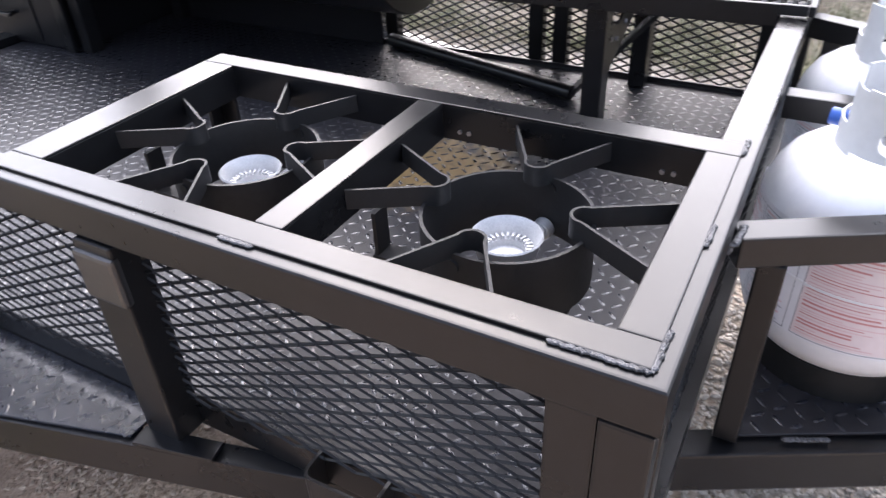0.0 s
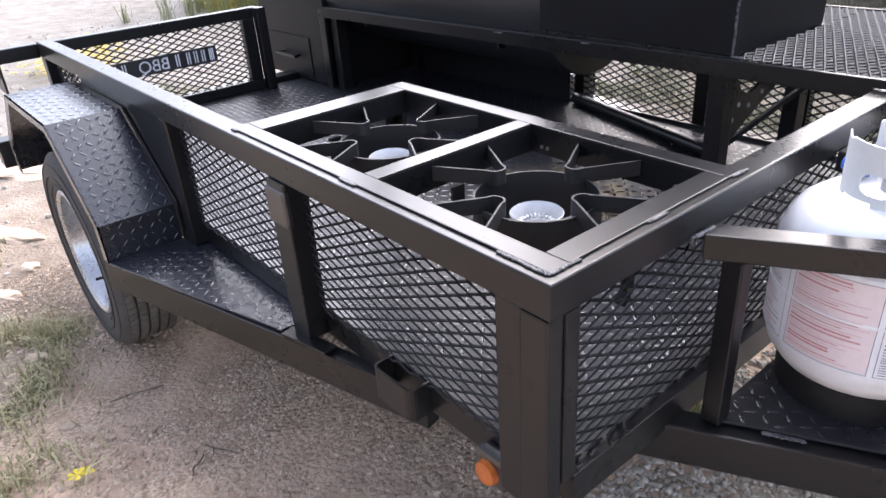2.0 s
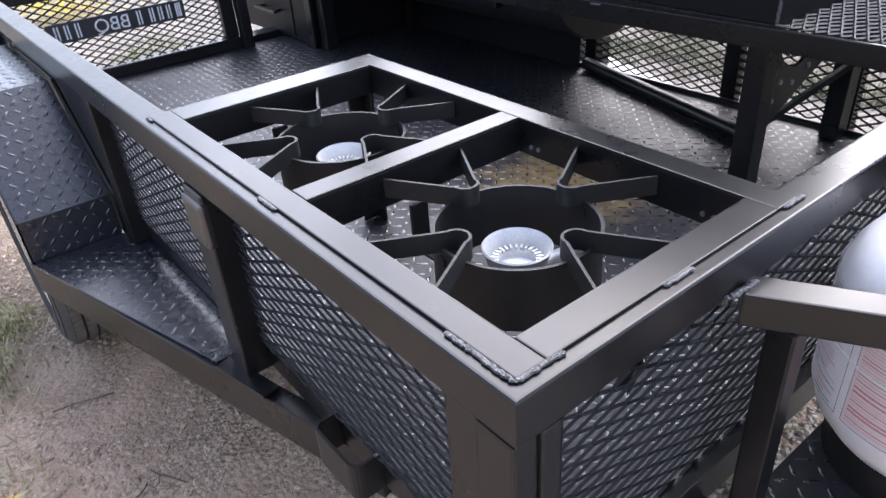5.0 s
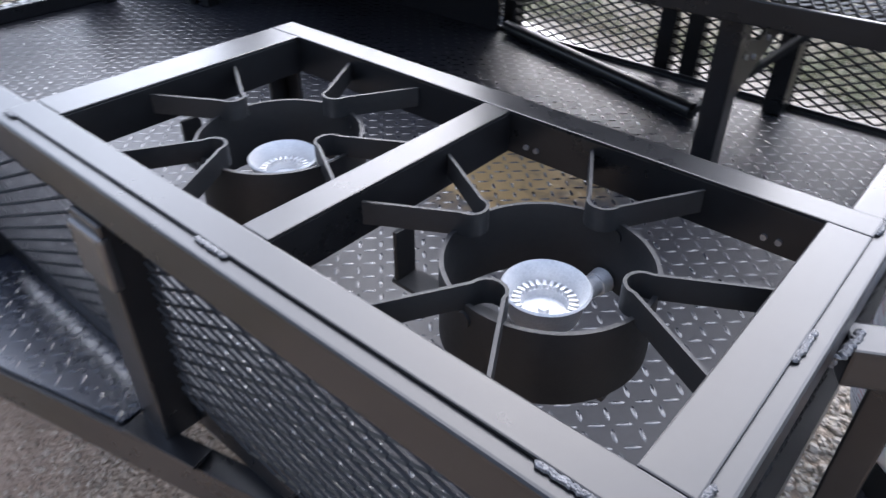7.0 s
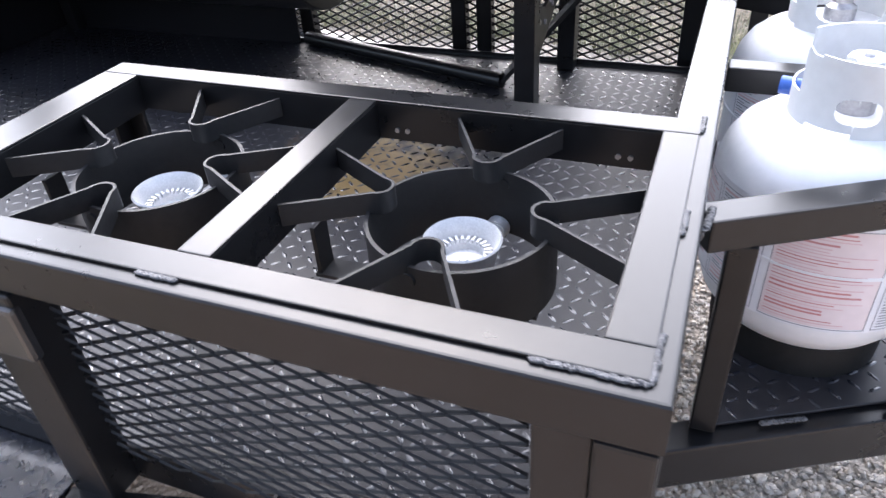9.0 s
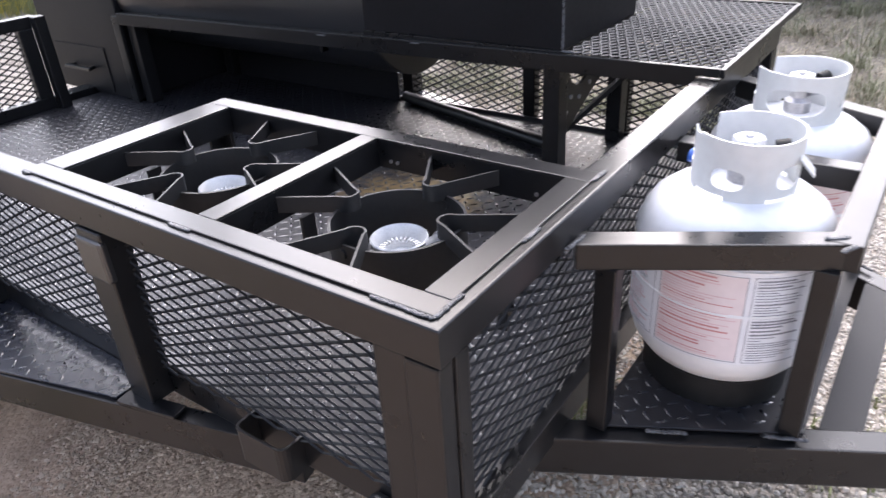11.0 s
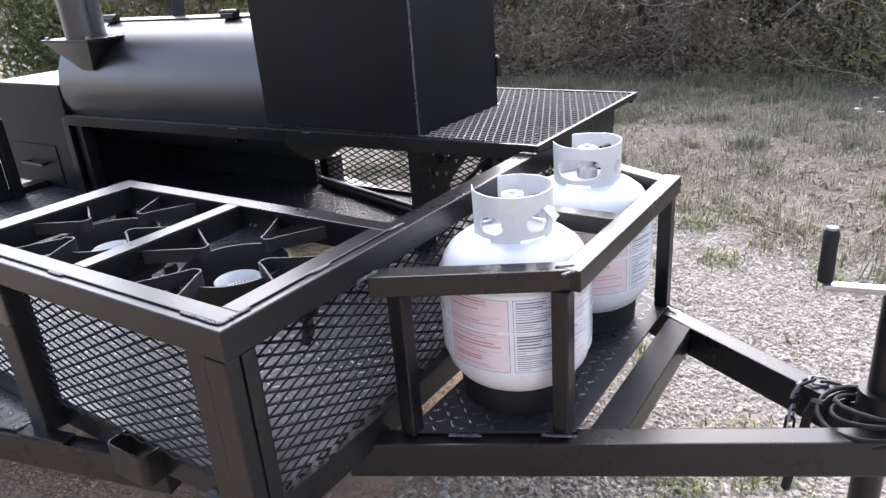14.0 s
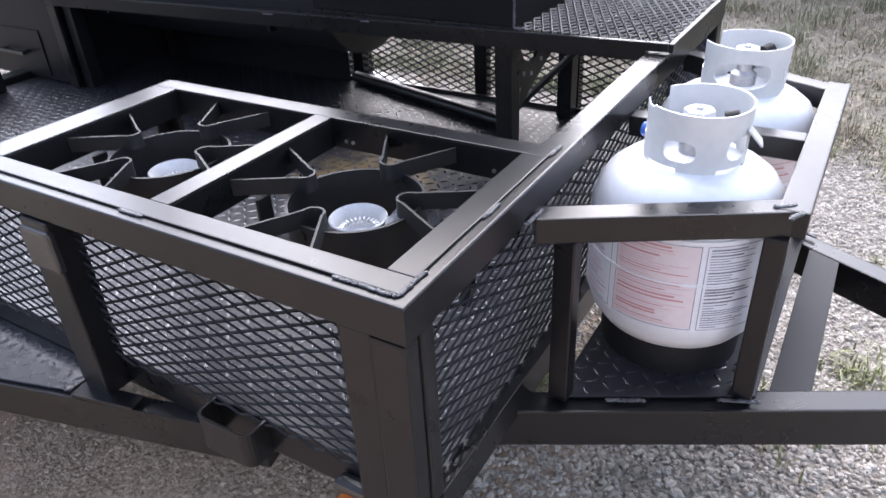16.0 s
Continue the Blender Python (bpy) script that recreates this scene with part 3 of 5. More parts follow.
    prof = [(0.200, -0.075), (0.225, -0.090), (0.275, -0.098), (0.308, -0.092), (0.322, -0.078)]
    for k in range(5):
        y0 = -0.076 + k * 0.0310
        prof += [(0.330, y0), (0.330, y0 + 0.025), (0.322, y0 + 0.0255), (0.322, y0 + 0.0305)] if k < 4 else [(0.330, y0), (0.330, y0 + 0.028)]
    prof += [(0.308, 0.092), (0.275, 0.098), (0.225, 0.090), (0.200, 0.075), (0.185, 0.0)]
    part("tyre", lathe(prof, 72, c, closed=True), TYRE, wheel, "", True)
    band = []
    faces = []
    for k in range(5):
        y0 = -0.075 + k * 0.0310
        for j in range(80):
            b, skew = len(band), 0.018 if k % 2 else -0.018
            for rr, shrink in ((0.3292, 0.0), (0.3322, 0.0012)):
                for yy, da in ((y0 + shrink, 0.0), (y0 + 0.0245 - shrink, skew)):
                    for a in (j + 0.04, j + 0.90):
                        g = a * 2 * math.pi / 80 + da
                        band.append(c @ Vector((rr * math.cos(g), rr * math.sin(g), yy)))
            faces += [(b + 4, b + 5, b + 7, b + 6), (b, b + 1, b + 5, b + 4), (b + 2, b + 6, b + 7, b + 3), (b, b + 4, b + 6, b + 2), (b + 1, b + 3, b + 7, b + 5)]
    part("tyre_tread", raw_mesh("tyre_tread", band, faces, DUSTY), DUSTY, wheel, "dusty grey tread of the tyre")
    for rr, z in ((0.300, 0.0955), (0.232, 0.0925), (0.262, 0.0985)):
        part("sidewall_rib", lathe([(rr - 0.0015, z - 0.004), (rr - 0.001, z + 0.0012), (rr + 0.001, z + 0.0012), (rr + 0.0015, z - 0.004)], 72, c, closed=True), TYRE, wheel, "", True)
    rim = [(0.206, 0.082), (0.212, 0.086), (0.205, 0.090), (0.194, 0.082), (0.188, 0.060), (0.183, 0.020), (0.172, 0.006), (0.150, 0.010), (0.110, 0.024), (0.075, 0.026), (0.047, 0.030), (0.043, 0.055), (0.0, 0.058), (0.0, 0.040), (0.040, 0.020), (0.110, 0.014), (0.160, -0.004), (0.190, 0.010), (0.200, 0.070)]
    part("rim", lathe(rim, 64, c, closed=True), RIM, wheel, "silver steel rim", True)
    part("rim_barrel", lathe([(0.206, -0.085), (0.206, 0.083), (0.200, 0.083), (0.190, -0.085)], 48, c, closed=True), RIM, wheel, "", True)
    for k in range(5):
        a = k * 2 * math.pi / 5
        p = c @ Vector((0.062 * math.cos(a), 0.062 * math.sin(a), 0.022))
        q = c @ Vector((0.062 * math.cos(a), 0.062 * math.sin(a), 0.044))
        part("lug_nut", rod(p, q, 0.011, 6), STEEL, wheel)
    p = c @ Vector((0.172, -0.03, 0.012))
    part("valve_stem", rod(p, c @ Vector((0.145, -0.035, 0.10)), 0.005, 8), RUBBER, wheel)
    return fender


side_of_trailer(1)
side_of_trailer(-1)
part("axle", rod((-1.850, 0.0, 0.29), (-1.850, W, 0.29), 0.035, 16), BLACK, trailer, "", True)
for fy0 in (0.085, W - 0.085):
    part("spring", beam((-2.25, fy0, 0.375), (-1.50, fy0, 0.375), 0.045, 0.05, 0.006), BLACK, trailer)

# stake pocket loop on the side, and the amber marker
loop = []
for cx, cy, a0 in ((-0.414, 0.011, 180), (-0.332, 0.011, 270)):
    loop += [(cx + 0.014 * math.cos(radians(a0 + k * 22.5)), cy + 0.014 * math.sin(radians(a0 + k * 22.5))) for k in range(5)]
part("stake_pocket", strip([(-0.428, 0.0415)] + loop + [(-0.318, 0.0415)], 0.444, 0.512, 0.005), BLACK, trailer, "open steel loop welded to the side")
marker = part("marker_light", box((-0.170, 0.013, 0.416), (-0.1045, 0.0415, 0.482), 0.010), SATIN, trailer)
part("lens", lathe([(0.0, 0.0), (0.023, 0.0), (0.021, 0.010), (0.013, 0.016), (0.0, 0.018)], 24, Matrix.Translation((-0.140, 0.013, 0.446)) @ pose(0, 0, 0, 90, 0, 0)), AMBER, marker, "amber lens", True)

# tongue, tank tray, guard rail
part("tongue_beam", beam((-0.06, 0.288, 0.4185), (0.88, 0.790, 0.4185), 0.05, 0.078, 0.004), BLACK, trailer)
part("tongue_beam", beam((-0.06, W - 0.288, 0.4185), (0.88, W - 0.790, 0.4185), 0.05, 0.078, 0.004), BLACK, trailer)
bar("coupler", (0.87, 0.755, 0.39), (1.12, 0.835, 0.463))
tray_pts = [(0.040, 0.345), (0.335, 0.500), (0.335, W - 0.500), (0.040, W - 0.345)]
tray = part("tank_tray", prism(tray_pts, 0.4625, 0.4675, 0.001), DECKM, trailer, "black tread-plate tank tray")
part("tread", tread("tread", (0.044, 0.345, 0.4674), (1, 0, 0), (0, 1, 0), 0.285, W - 0.69, lambda x, y: y > 0.015 + x * 0.526 and y < W - 0.705 - x * 0.526), DECKM, tray)
cross = bar("cross_bar", (0.352, 0.535, 0.448), (0.414, W - 0.540, 0.4555), CABM, bevel=0.001, label="black painted steel channel")
bar("cross_web", (0.352, 0.540, 0.392), (0.358, W - 0.545, 0.4475), BLACK, cross, 0.001)
bar("cross_web", (0.408, 0.568, 0.392), (0.414, W - 0.570, 0.4475), BLACK, cross, 0.001)
GZ = 0.791
for a, b in (((0.001, 0.338), (0.322, 0.517)), ((0.322, W - 0.512), (0.001, W - 0.360))):
    part("guard_rail", beam((*a, GZ), (*b, GZ), 0.042, 0.042), BLACK, trailer)
part("guard_rail", beam((0.328, 0.497, GZ + 0.001), (0.328, W - 0.478, GZ + 0.001), 0.042, 0.042), BLACK, trailer)
part("guard_rail", beam((0.002, 0.795, GZ - 0.001), (0.307, 0.795, GZ - 0.001), 0.040, 0.040), BLACK, trailer)
for px, py in ((0.048, 0.360), (0.314, 0.499), (0.048, W - 0.376), (0.320, W - 0.490)):
    part("guard_post", beam((px, py, 0.4628), (px, py, 0.771), 0.033, 0.033, up=(0, 1, 0)), BLACK, trailer)
# tongue jack
jack = part("jack", rod((0.825, 0.82, 0.16), (0.825, 0.82, 0.735), 0.028, 24), BLACK, trailer, "black tongue jack with crank", True)
part("crank_arm", beam((0.825, 0.82, 0.728), (0.70, 0.80, 0.724), 0.024, 0.012), STEEL, jack, "bare steel crank arm")
part("grip", lathe([(0.0, 0.734), (0.0130, 0.734), (0.0140, 0.747), (0.0130, 0.80), (0.0140, 0.830), (0.0105, 0.836), (0, 0.836)], 20, Matrix.Translation((0.703, 0.80, 0))), RUBBER, jack, "black rubber crank grip", True)
part("grip_end", rod((0.703, 0.80, 0.836), (0.703, 0.80, 0.841), 0.009, 12), STEEL, jack)
part("collar", rod((0.825, 0.82, 0.44), (0.825, 0.82, 0.52), 0.042, 24), BLACK, jack, "", True)

# ---- the smoker on the trailer ----
smoker = thing("barbecue_smoker", (-1.3, 1.3, DECK), "black steel offset smoker with barrel, firebox and warming cabinet", "smoker")
BY, BZ, BR = 1.302, 0.950, 0.254
along = pose(0, 0, 0, 0, 90, 0)
barrel = part("barrel", lathe([(0.0, -2.205), (BR - 0.004, -2.205), (BR, -2.201), (BR, -0.984), (BR - 0.004, -0.980), (0.0, -0.980)], 96, Matrix.Translation((0, BY, BZ)) @ along), SATIN, smoker, "rolled steel barrel", True)


def on_barrel(x, deg, r=BR):
    a = radians(deg)
    return Vector((x, BY - r * math.sin(a), BZ + r * math.cos(a)))


# lid: a curved plate just proud of the barrel on the far side, its seam along the top
bm = bmesh.new()
cols = []
for k in range(25):
    a = 12 - k * 5
    cols.append([bm.verts.new(on_barrel(x, a, r)) for r in (BR - 0.001, BR + 0.006) for x in (-2.10, -1.06)])
for p, q in zip(cols, cols[1:]):
    for f in ((0, 1), (1, 3), (3, 2), (2, 0)):
        bm.faces.new((p[f[0]], p[f[1]], q[f[1]], q[f[0]]))
bm.faces.new((cols[0][0], cols[0][1], cols[0][3], cols[0][2]))
bm.faces.new((cols[-1][0], cols[-1][1], cols[-1][3], cols[-1][2]))
lid = part("lid", bm, SATIN, barrel, "", True)
for x in (-2.02, -1.30):
    p = on_barrel(x, 14, BR + 0.012)
    h = part("hinge", beam(p + Vector((-0.035, 0, 0)), p + Vector((0.035, 0, 0)), 0.035, 0.018, 0.004), BLACK, barrel)
    part("hinge_pin", rod(p + Vector((-0.045, 0, 0.012)), p + Vector((0.045, 0, 0.012)), 0.009, 12), BLACK, barrel)
p = on_barrel(-1.66, 6, BR)
part("lid_strap", beam(p + Vector((0, 0.02, -0.004)), p + Vector((-0.03, 0.06, 0.10)), 0.045, 0.012, 0.003), BLACK, barrel)

cab = part("warming_cabinet", box((-0.985, 1.044, 0.879), (-0.371, 1.503, 1.62), 0.003), CABM, smoker, "square black warming cabinet")
part("weld_seam", weld((-0.371, 1.044, 0.88), (-0.371, 1.044, 1.60), 0.0035, 4), WELD, cab)
part("weld_seam", weld((-0.986, 1.052, 0.92), (-0.986, 1.056, 1.06), 0.003, 5), WELD, cab)
for z in (1.0, 1.45):
    hb = part("hinge", rod((-0.369, 1.509, z - 0.03), (-0.369, 1.509, z + 0.03), 0.010, 12), BLACK, cab)
    part("hinge_cap", rod((-0.369, 1.509, z + 0.03), (-0.369, 1.509, z + 0.036), 0.006, 12), STEEL, cab)

firebox = part("firebox", box((-2.80, 1.044, DECK + 0.004), (-2.210, 1.60, 0.966), 0.004), CABM, smoker, "square black firebox at the rear")
part("corner_angle", box((-2.228, 1.030, DECK + 0.001), (-2.186, 1.043, 0.835), 0.002), BLACK, firebox)
part("ash_door", box((-2.72, 1.0395, 0.525), (-2.36, 1.0435, 0.70), 0.001), CABM, firebox)
part("door_handle", beam((-2.62, 1.010, 0.615), (-2.44, 1.010, 0.615), 0.018, 0.012), BLACK, firebox)
for x in (-2.60, -2.46):
    part("handle_stud", beam((x, 1.010, 0.615), (x, 1.038, 0.615), 0.012, 0.012, 0.001), BLACK, firebox)
part("firebox_lid", box((-2.78, 1.047, 0.9665), (-2.215, 1.595, 0.972), 0.002), SATIN, firebox)
part("lid_knob", lathe([(0, 0), (0.03, 0), (0.03, 0.012), (0.012, 0.02), (0.012, 0.035), (0.022, 0.045), (0.0, 0.05)], 20, Matrix.Translation((-2.33, 1.20, 0.972))), BLACK, firebox, "", True)

# stack: triangular collector on the barrel's shoulder with a flanged pipe
bm = bmesh.new()
top = [(-2.145, 1.00, 1.147), (-1.835, 1.00, 1.147), (-1.835, 1.19, 1.147), (-2.145, 1.19, 1.147)]
low = [(-2.01, 1.055, 1.034), (-1.935, 1.055, 1.034), (-1.935, 1.19, 1.076), (-2.01, 1.19, 1.076)]
tv, lv = [bm.verts.new(v) for v in top], [bm.verts.new(v) for v in low]
bm.faces.new(tv), bm.faces.new(lv[::-1])
for k in range(4):
    bm.faces.new((tv[k], tv[(k + 1) % 4], lv[(k + 1) % 4], lv[k]))
stack = part("chimney", rod((-1.990, 1.095, 1.156), (-1.990, 1.095, 1.95), 0.076, 40), SATIN, smoker, "black round chimney pipe", True)
part("collector", bm, SATIN, stack)
part("flange", box((-2.153, 0.995, 1.147), (-1.827, 1.195, 1.157), 0.002), BLACK, stack)
for x in (-2.13, -1.85):
    for y in (1.015, 1.175):
        part("bolt", rod((x, y, 1.155), (x, y, 1.167), 0.010, 6), STEEL, stack)

# carrying frame, shelf, legs
part("frame_angle", beam((-2.19, 1.036, 0.827), (-0.052, 1.036, 0.8585), 0.011, 0.042, 0.002), BLACK, smoker)
part("frame_angle", beam((-2.19, 1.062, 0.8445), (-0.99, 1.062, 0.8625), 0.038, 0.006, 0.001), BLACK, smoker)
part("frame_angle", beam((-2.19, 1.515, 0.810), (-0.376, 1.515, 0.850), 0.011, 0.042, 0.002), BLACK, smoker)
for x in (-1.95, -1.2):
    part("saddle", box((x, 1.075, 0.79), (x + 0.01, 1.53, 0.815 + (x + 2.2) * 0.022), 0), BLACK, smoker)
part("frame_angle", box((-0.99, 1.0425, 0.862), (-0.372, 1.52, 0.8785), 0.001), BLACK, smoker)
shelf = part("shelf", expanded("shelf", (0.004, 1.046, 0.8755), (0, 1, 0), (-1, 0, 0), 0.730, 0.371, wide=0.0042), MESHM, smoker, "expanded-metal shelf beside the cabinet")
part("shelf_rail", box((-0.003, 1.030, 0.8608), (0.008, 1.780, 0.880), 0.002), BLACK, shelf)
part("shelf_rail", box((-0.053, 1.030, 0.8608), (-0.0035, 1.0415, 0.880), 0.002), BLACK, shelf)
part("shelf_rail", box((-0.980, 1.769, 0.845), (-0.0035, 1.780, 0.880), 0.002), BLACK, shelf)
part("shelf", expanded("shelf", (-0.372, 1.510, 0.8755), (0, 1, 0), (-1, 0, 0), 0.262, 0.60, wide=0.0042), MESHM, smoker)
part("shelf_rib", box((-0.20, 1.043, 0.845), (-0.194, 1.768, 0.872), 0.001), BLACK, shelf)
for x, y in ((-0.425, 1.050), (-0.425, 1.46), (-2.17, 1.050), (-2.17, 1.46)):
    part("leg", box((x, y, DECK + 0.001), (x + 0.045, y + 0.05, 0.862 if x > -1 else 0.80), 0.003), BLACK, smoker)
# pierced gusset and diagonal brace between leg and shelf, running back under the shelf
upper = [(1.205 - 0.078 * math.cos(radians(k * 18)), 0.842 - 0.088 * math.sin(radians(k * 18))) for k in range(11)]
yz = Matrix(((0, 0, 1, 0), (1, 0, 0, 0), (0, 1, 0, 0), (0, 0, 0, 1)))
gusset = part("gusset", prism([(1.101, 0.625), (1.101, 0.842)] + upper + [(1.455, 0.842), (1.455, 0.780), (1.400, 0.762), (1.300, 0.726), (1.200, 0.680)], -0.404, -0.396, 0, yz), BLACK, smoker, "cut steel gusset under the shelf")
for y, z in ((1.125, 0.700), (1.150, 0.735), (1.200, 0.722), (1.262, 0.745), (1.330, 0.775), (1.390, 0.795)):
    part("bolt", rod((-0.397, y, z), (-0.392, y, z), 0.006, 8), STEEL, gusset)

# Added panel: blocks far light, keeps the gap below the barrel black.
part("shade_panel", box((-2.165, 1.500, DECK + 0.001), (-1.253, 1.506, 0.800), 0.001), CABM, smoker)
# loose prop lying on the deck below the shelf
prop = thing("steel_prop", (-0.9, 1.4, DECK), "black steel pipe with bent grey end lying on the deck", "pipe")
part("pipe", rod((-1.22, 1.50, DECK + 0.022), (-0.53, 1.305, DECK + 0.022), 0.020, 16), BLACK, prop, "", True)
part("bent_end", beam((-0.535, 1.307, DECK + 0.020), (-0.335, 1.42, DECK + 0.245), 0.030, 0.012, 0.002), IRON, prop, "worn grey flat end")

# ---- double burner ----
burner = thing("double_burner", (-0.44, 0.23, TOP), "black angle-iron double burner stove set on the trailer rail", "burner stove")
ZT = TOP + 0.0040


def flange(lo, hi, name="frame_bar"):
    return part(name, box((*lo, TOP + 0.0004), (*hi, ZT), 0.0018), BLACK, burner)


flange((-0.902, 0.018), (-0.018, 0.0545))
flange((-0.902, 0.4255), (-0.018, 0.4655))
flange((-0.902, 0.0550), (-0.838, 0.4250))
flange((-0.0590, 0.0550), (-0.018, 0.4250))
flange((-0.4715, 0.0550), (-0.4325, 0.4250), "divider")
for lo, hi in (((-0.9015, 0.0505), (-0.020, 0.0545)), ((-0.9015, 0.4260), (-0.020, 0.4300)), ((-0.842, 0.055), (-0.838, 0.4255)), ((-0.0590, 0.055), (-0.0550, 0.4255)), ((-0.4365, 0.055), (-0.4325, 0.4255)), ((-0.4715, 0.055), (-0.4675, 0.4255))):
    part("web", box((*lo, TOP - 0.052), (*hi, TOP + 0.0002), 0.001), BLACK, burner)
part("corner_leg", box((-0.897, 0.4305, DECK + 0.002), (-0.859, 0.4380, TOP - 0.05), 0.002), BLACK, burner)
part("corner_leg", box((-0.897, 0.3990, DECK + 0.002), (-0.8895, 0.4300, TOP - 0.05), 0.002), BLACK, burner)
for x in (-0.405, -0.390, -0.108, -0.093):
    part("bolt", rod((x, 0.4270, TOP - 0.037), (x, 0.4230, TOP - 0.037), 0.0035, 8), STEEL, burner)


def cooking_ring(cx, cy):
    zt = TOP - 0.0085
    hx, hy = 0.1860, 0.1850
    half, reach, rad = 0.068, 0.080, 0.017
    for ux, uy, far in ((1, 0, hx), (-1, 0, hx), (0, 1, hy), (0, -1, hy)):
        def at(u, v):
            return (cx + ux * u - uy * v, cy + uy * u + ux * v)
        pts = [(far, half)]
        for k in range(9):
            g = math.pi / 2 + math.pi * k / 8
            pts.append((reach + rad + rad * math.cos(g), rad * math.sin(g)))
        pts.append((far, -half))
        part("pot_support", strip([at(*p) for p in pts], zt - 0.027, zt, 0.0036), IRON, burner, "", True)
    ring = part("wind_ring", lathe([(0.1015, TOP - 0.1155), (0.106, TOP - 0.1155), (0.106, TOP - 0.0305), (0.1015, TOP - 0.0305)], 72, Matrix.Translation((cx, cy, 0)), closed=True), IRON, burner, "black steel wind ring", True)
    for deg in (80, 260):
        g = radians(deg)
        part("ring_bolt", rod((cx + 0.099 * math.cos(g), cy + 0.099 * math.sin(g), TOP - 0.0465), (cx + 0.109 * math.cos(g), cy + 0.109 * math.sin(g), TOP - 0.0465), 0.008, 12), IRON, burner)
    part("mount_bar", box((cx - 0.172, cy - 0.045, TOP - 0.1210), (cx + 0.098, cy - 0.012, TOP - 0.1160), 0.001), IRON, burner)
    for sx in (-1,):
        part("hanger", box((cx + sx * 0.1665 - 0.003, cy - 0.043, TOP - 0.1160), (cx + sx * 0.1665 + 0.003, cy - 0.014, TOP - 0.052), 0.001), IRON, burner)
    m = Matrix.Translation((cx, cy, TOP - 0.1155))
    head = part("burner_head", lathe([(0.014, 0.0), (0.020, 0.012), (0.036, 0.020), (0.042, 0.045), (0.0455, 0.052), (0.0435, 0.054), (0.039, 0.048), (0.034, 0.034), (0.033, 0.030), (0.024, 0.030), (0.023, 0.022), (0.006, 0.021), (0.005, 0.026), (0.0, 0.026)], 56, m), ALU, burner, "cast aluminium burner bowl", True)
    for k in range(26):
        g = 2 * math.pi * k / 26
        q = Vector((cx + 0.0290 * math.cos(g), cy + 0.0290 * math.sin(g), TOP - 0.1155 + 0.0325))
        d = Vector((math.cos(g), math.sin(g), 0)) * 0.0045
        part("tooth", beam(q - d, q + d, 0.0034, 0.005, 0), ALU, head)
    d = Vector((0.12, 0.99, 0)).normalized()
    o = Vector((cx, cy, TOP - 0.1065))
    part("venturi", rod(o + d * 0.020, o + d * 0.088, 0.011, 20), ALU, head, "", True)
    part("air_bell", rod(o + d * 0.086, o + d * 0.099, 0.0135, 20, r2=0.015), ALU, head, "", True)


for cx in (-0.2462, -0.6550):
    cooking_ring(cx, 0.2400)
valve = part("gas_valve", rod((-0.036, 0.206, 0.803), (-0.036, 0.206, 0.745), 0.010, 16), BLACK, burner, "black gas valve behind the front mesh", True)
part("valve_handle", box((-0.046, 0.186, 0.775), (-0.026, 0.226, 0.785), 0.003), BLACK, valve)
part("valve_stub", beam((-0.036, 0.206, 0.750), (-0.036, 0.190, 0.728), 0.015, 0.015, 0.003), BLACK, valve)
for n, (a, b) in enumerate((((-0.490, 0.0165), (-0.440, 0.0165)), ((-0.110, 0.0165), (-0.018, 0.016)), ((-0.018, 0.016), (-0.0165, 0.075)), ((-0.0165, 0.215), (-0.0165, 0.262)), ((-0.0165, 0.435), (-0.0165, 0.480)), ((-0.900, 0.0165), (-0.875, 0.0165)))):
    part("weld_bead", weld((*a, TOP + 0.002), (*b, TOP + 0.002), 0.0034, n), WELD, burner)
for n, (a, b) in enumerate((((0.004, 0.306, 0.8100), (0.010, 0.352, 0.8130)), ((-0.002, 0.304, 0.797), (0.002, 0.306, 0.812)), ((-1.165, 1.031, 0.8545), (-1.125, 1.031, 0.8555)), ((-0.815, 1.031, 0.862), (-0.785, 1.031, 0.863)), ((-0.372, 1.040, 0.880), (-0.340, 1.038, 0.880)), ((0.325, 0.470, 0.813), (0.340, 0.500, 0.813)), ((0.300, 0.498, 0.813), (0.328, 0.520, 0.813)), ((0.28, 0.462, 0.4665), (0.345, 0.490, 0.4665)), ((0.12, 0.378, 0.4655), (0.18, 0.408, 0.4655)), ((0.325, W - 0.48, 0.4665), (0.36, W - 0.50, 0.4665)))):
    part("weld_bead", weld(a, b, 0.0045, 20 + n), WELD, trailer)

# ---- propane tanks ----


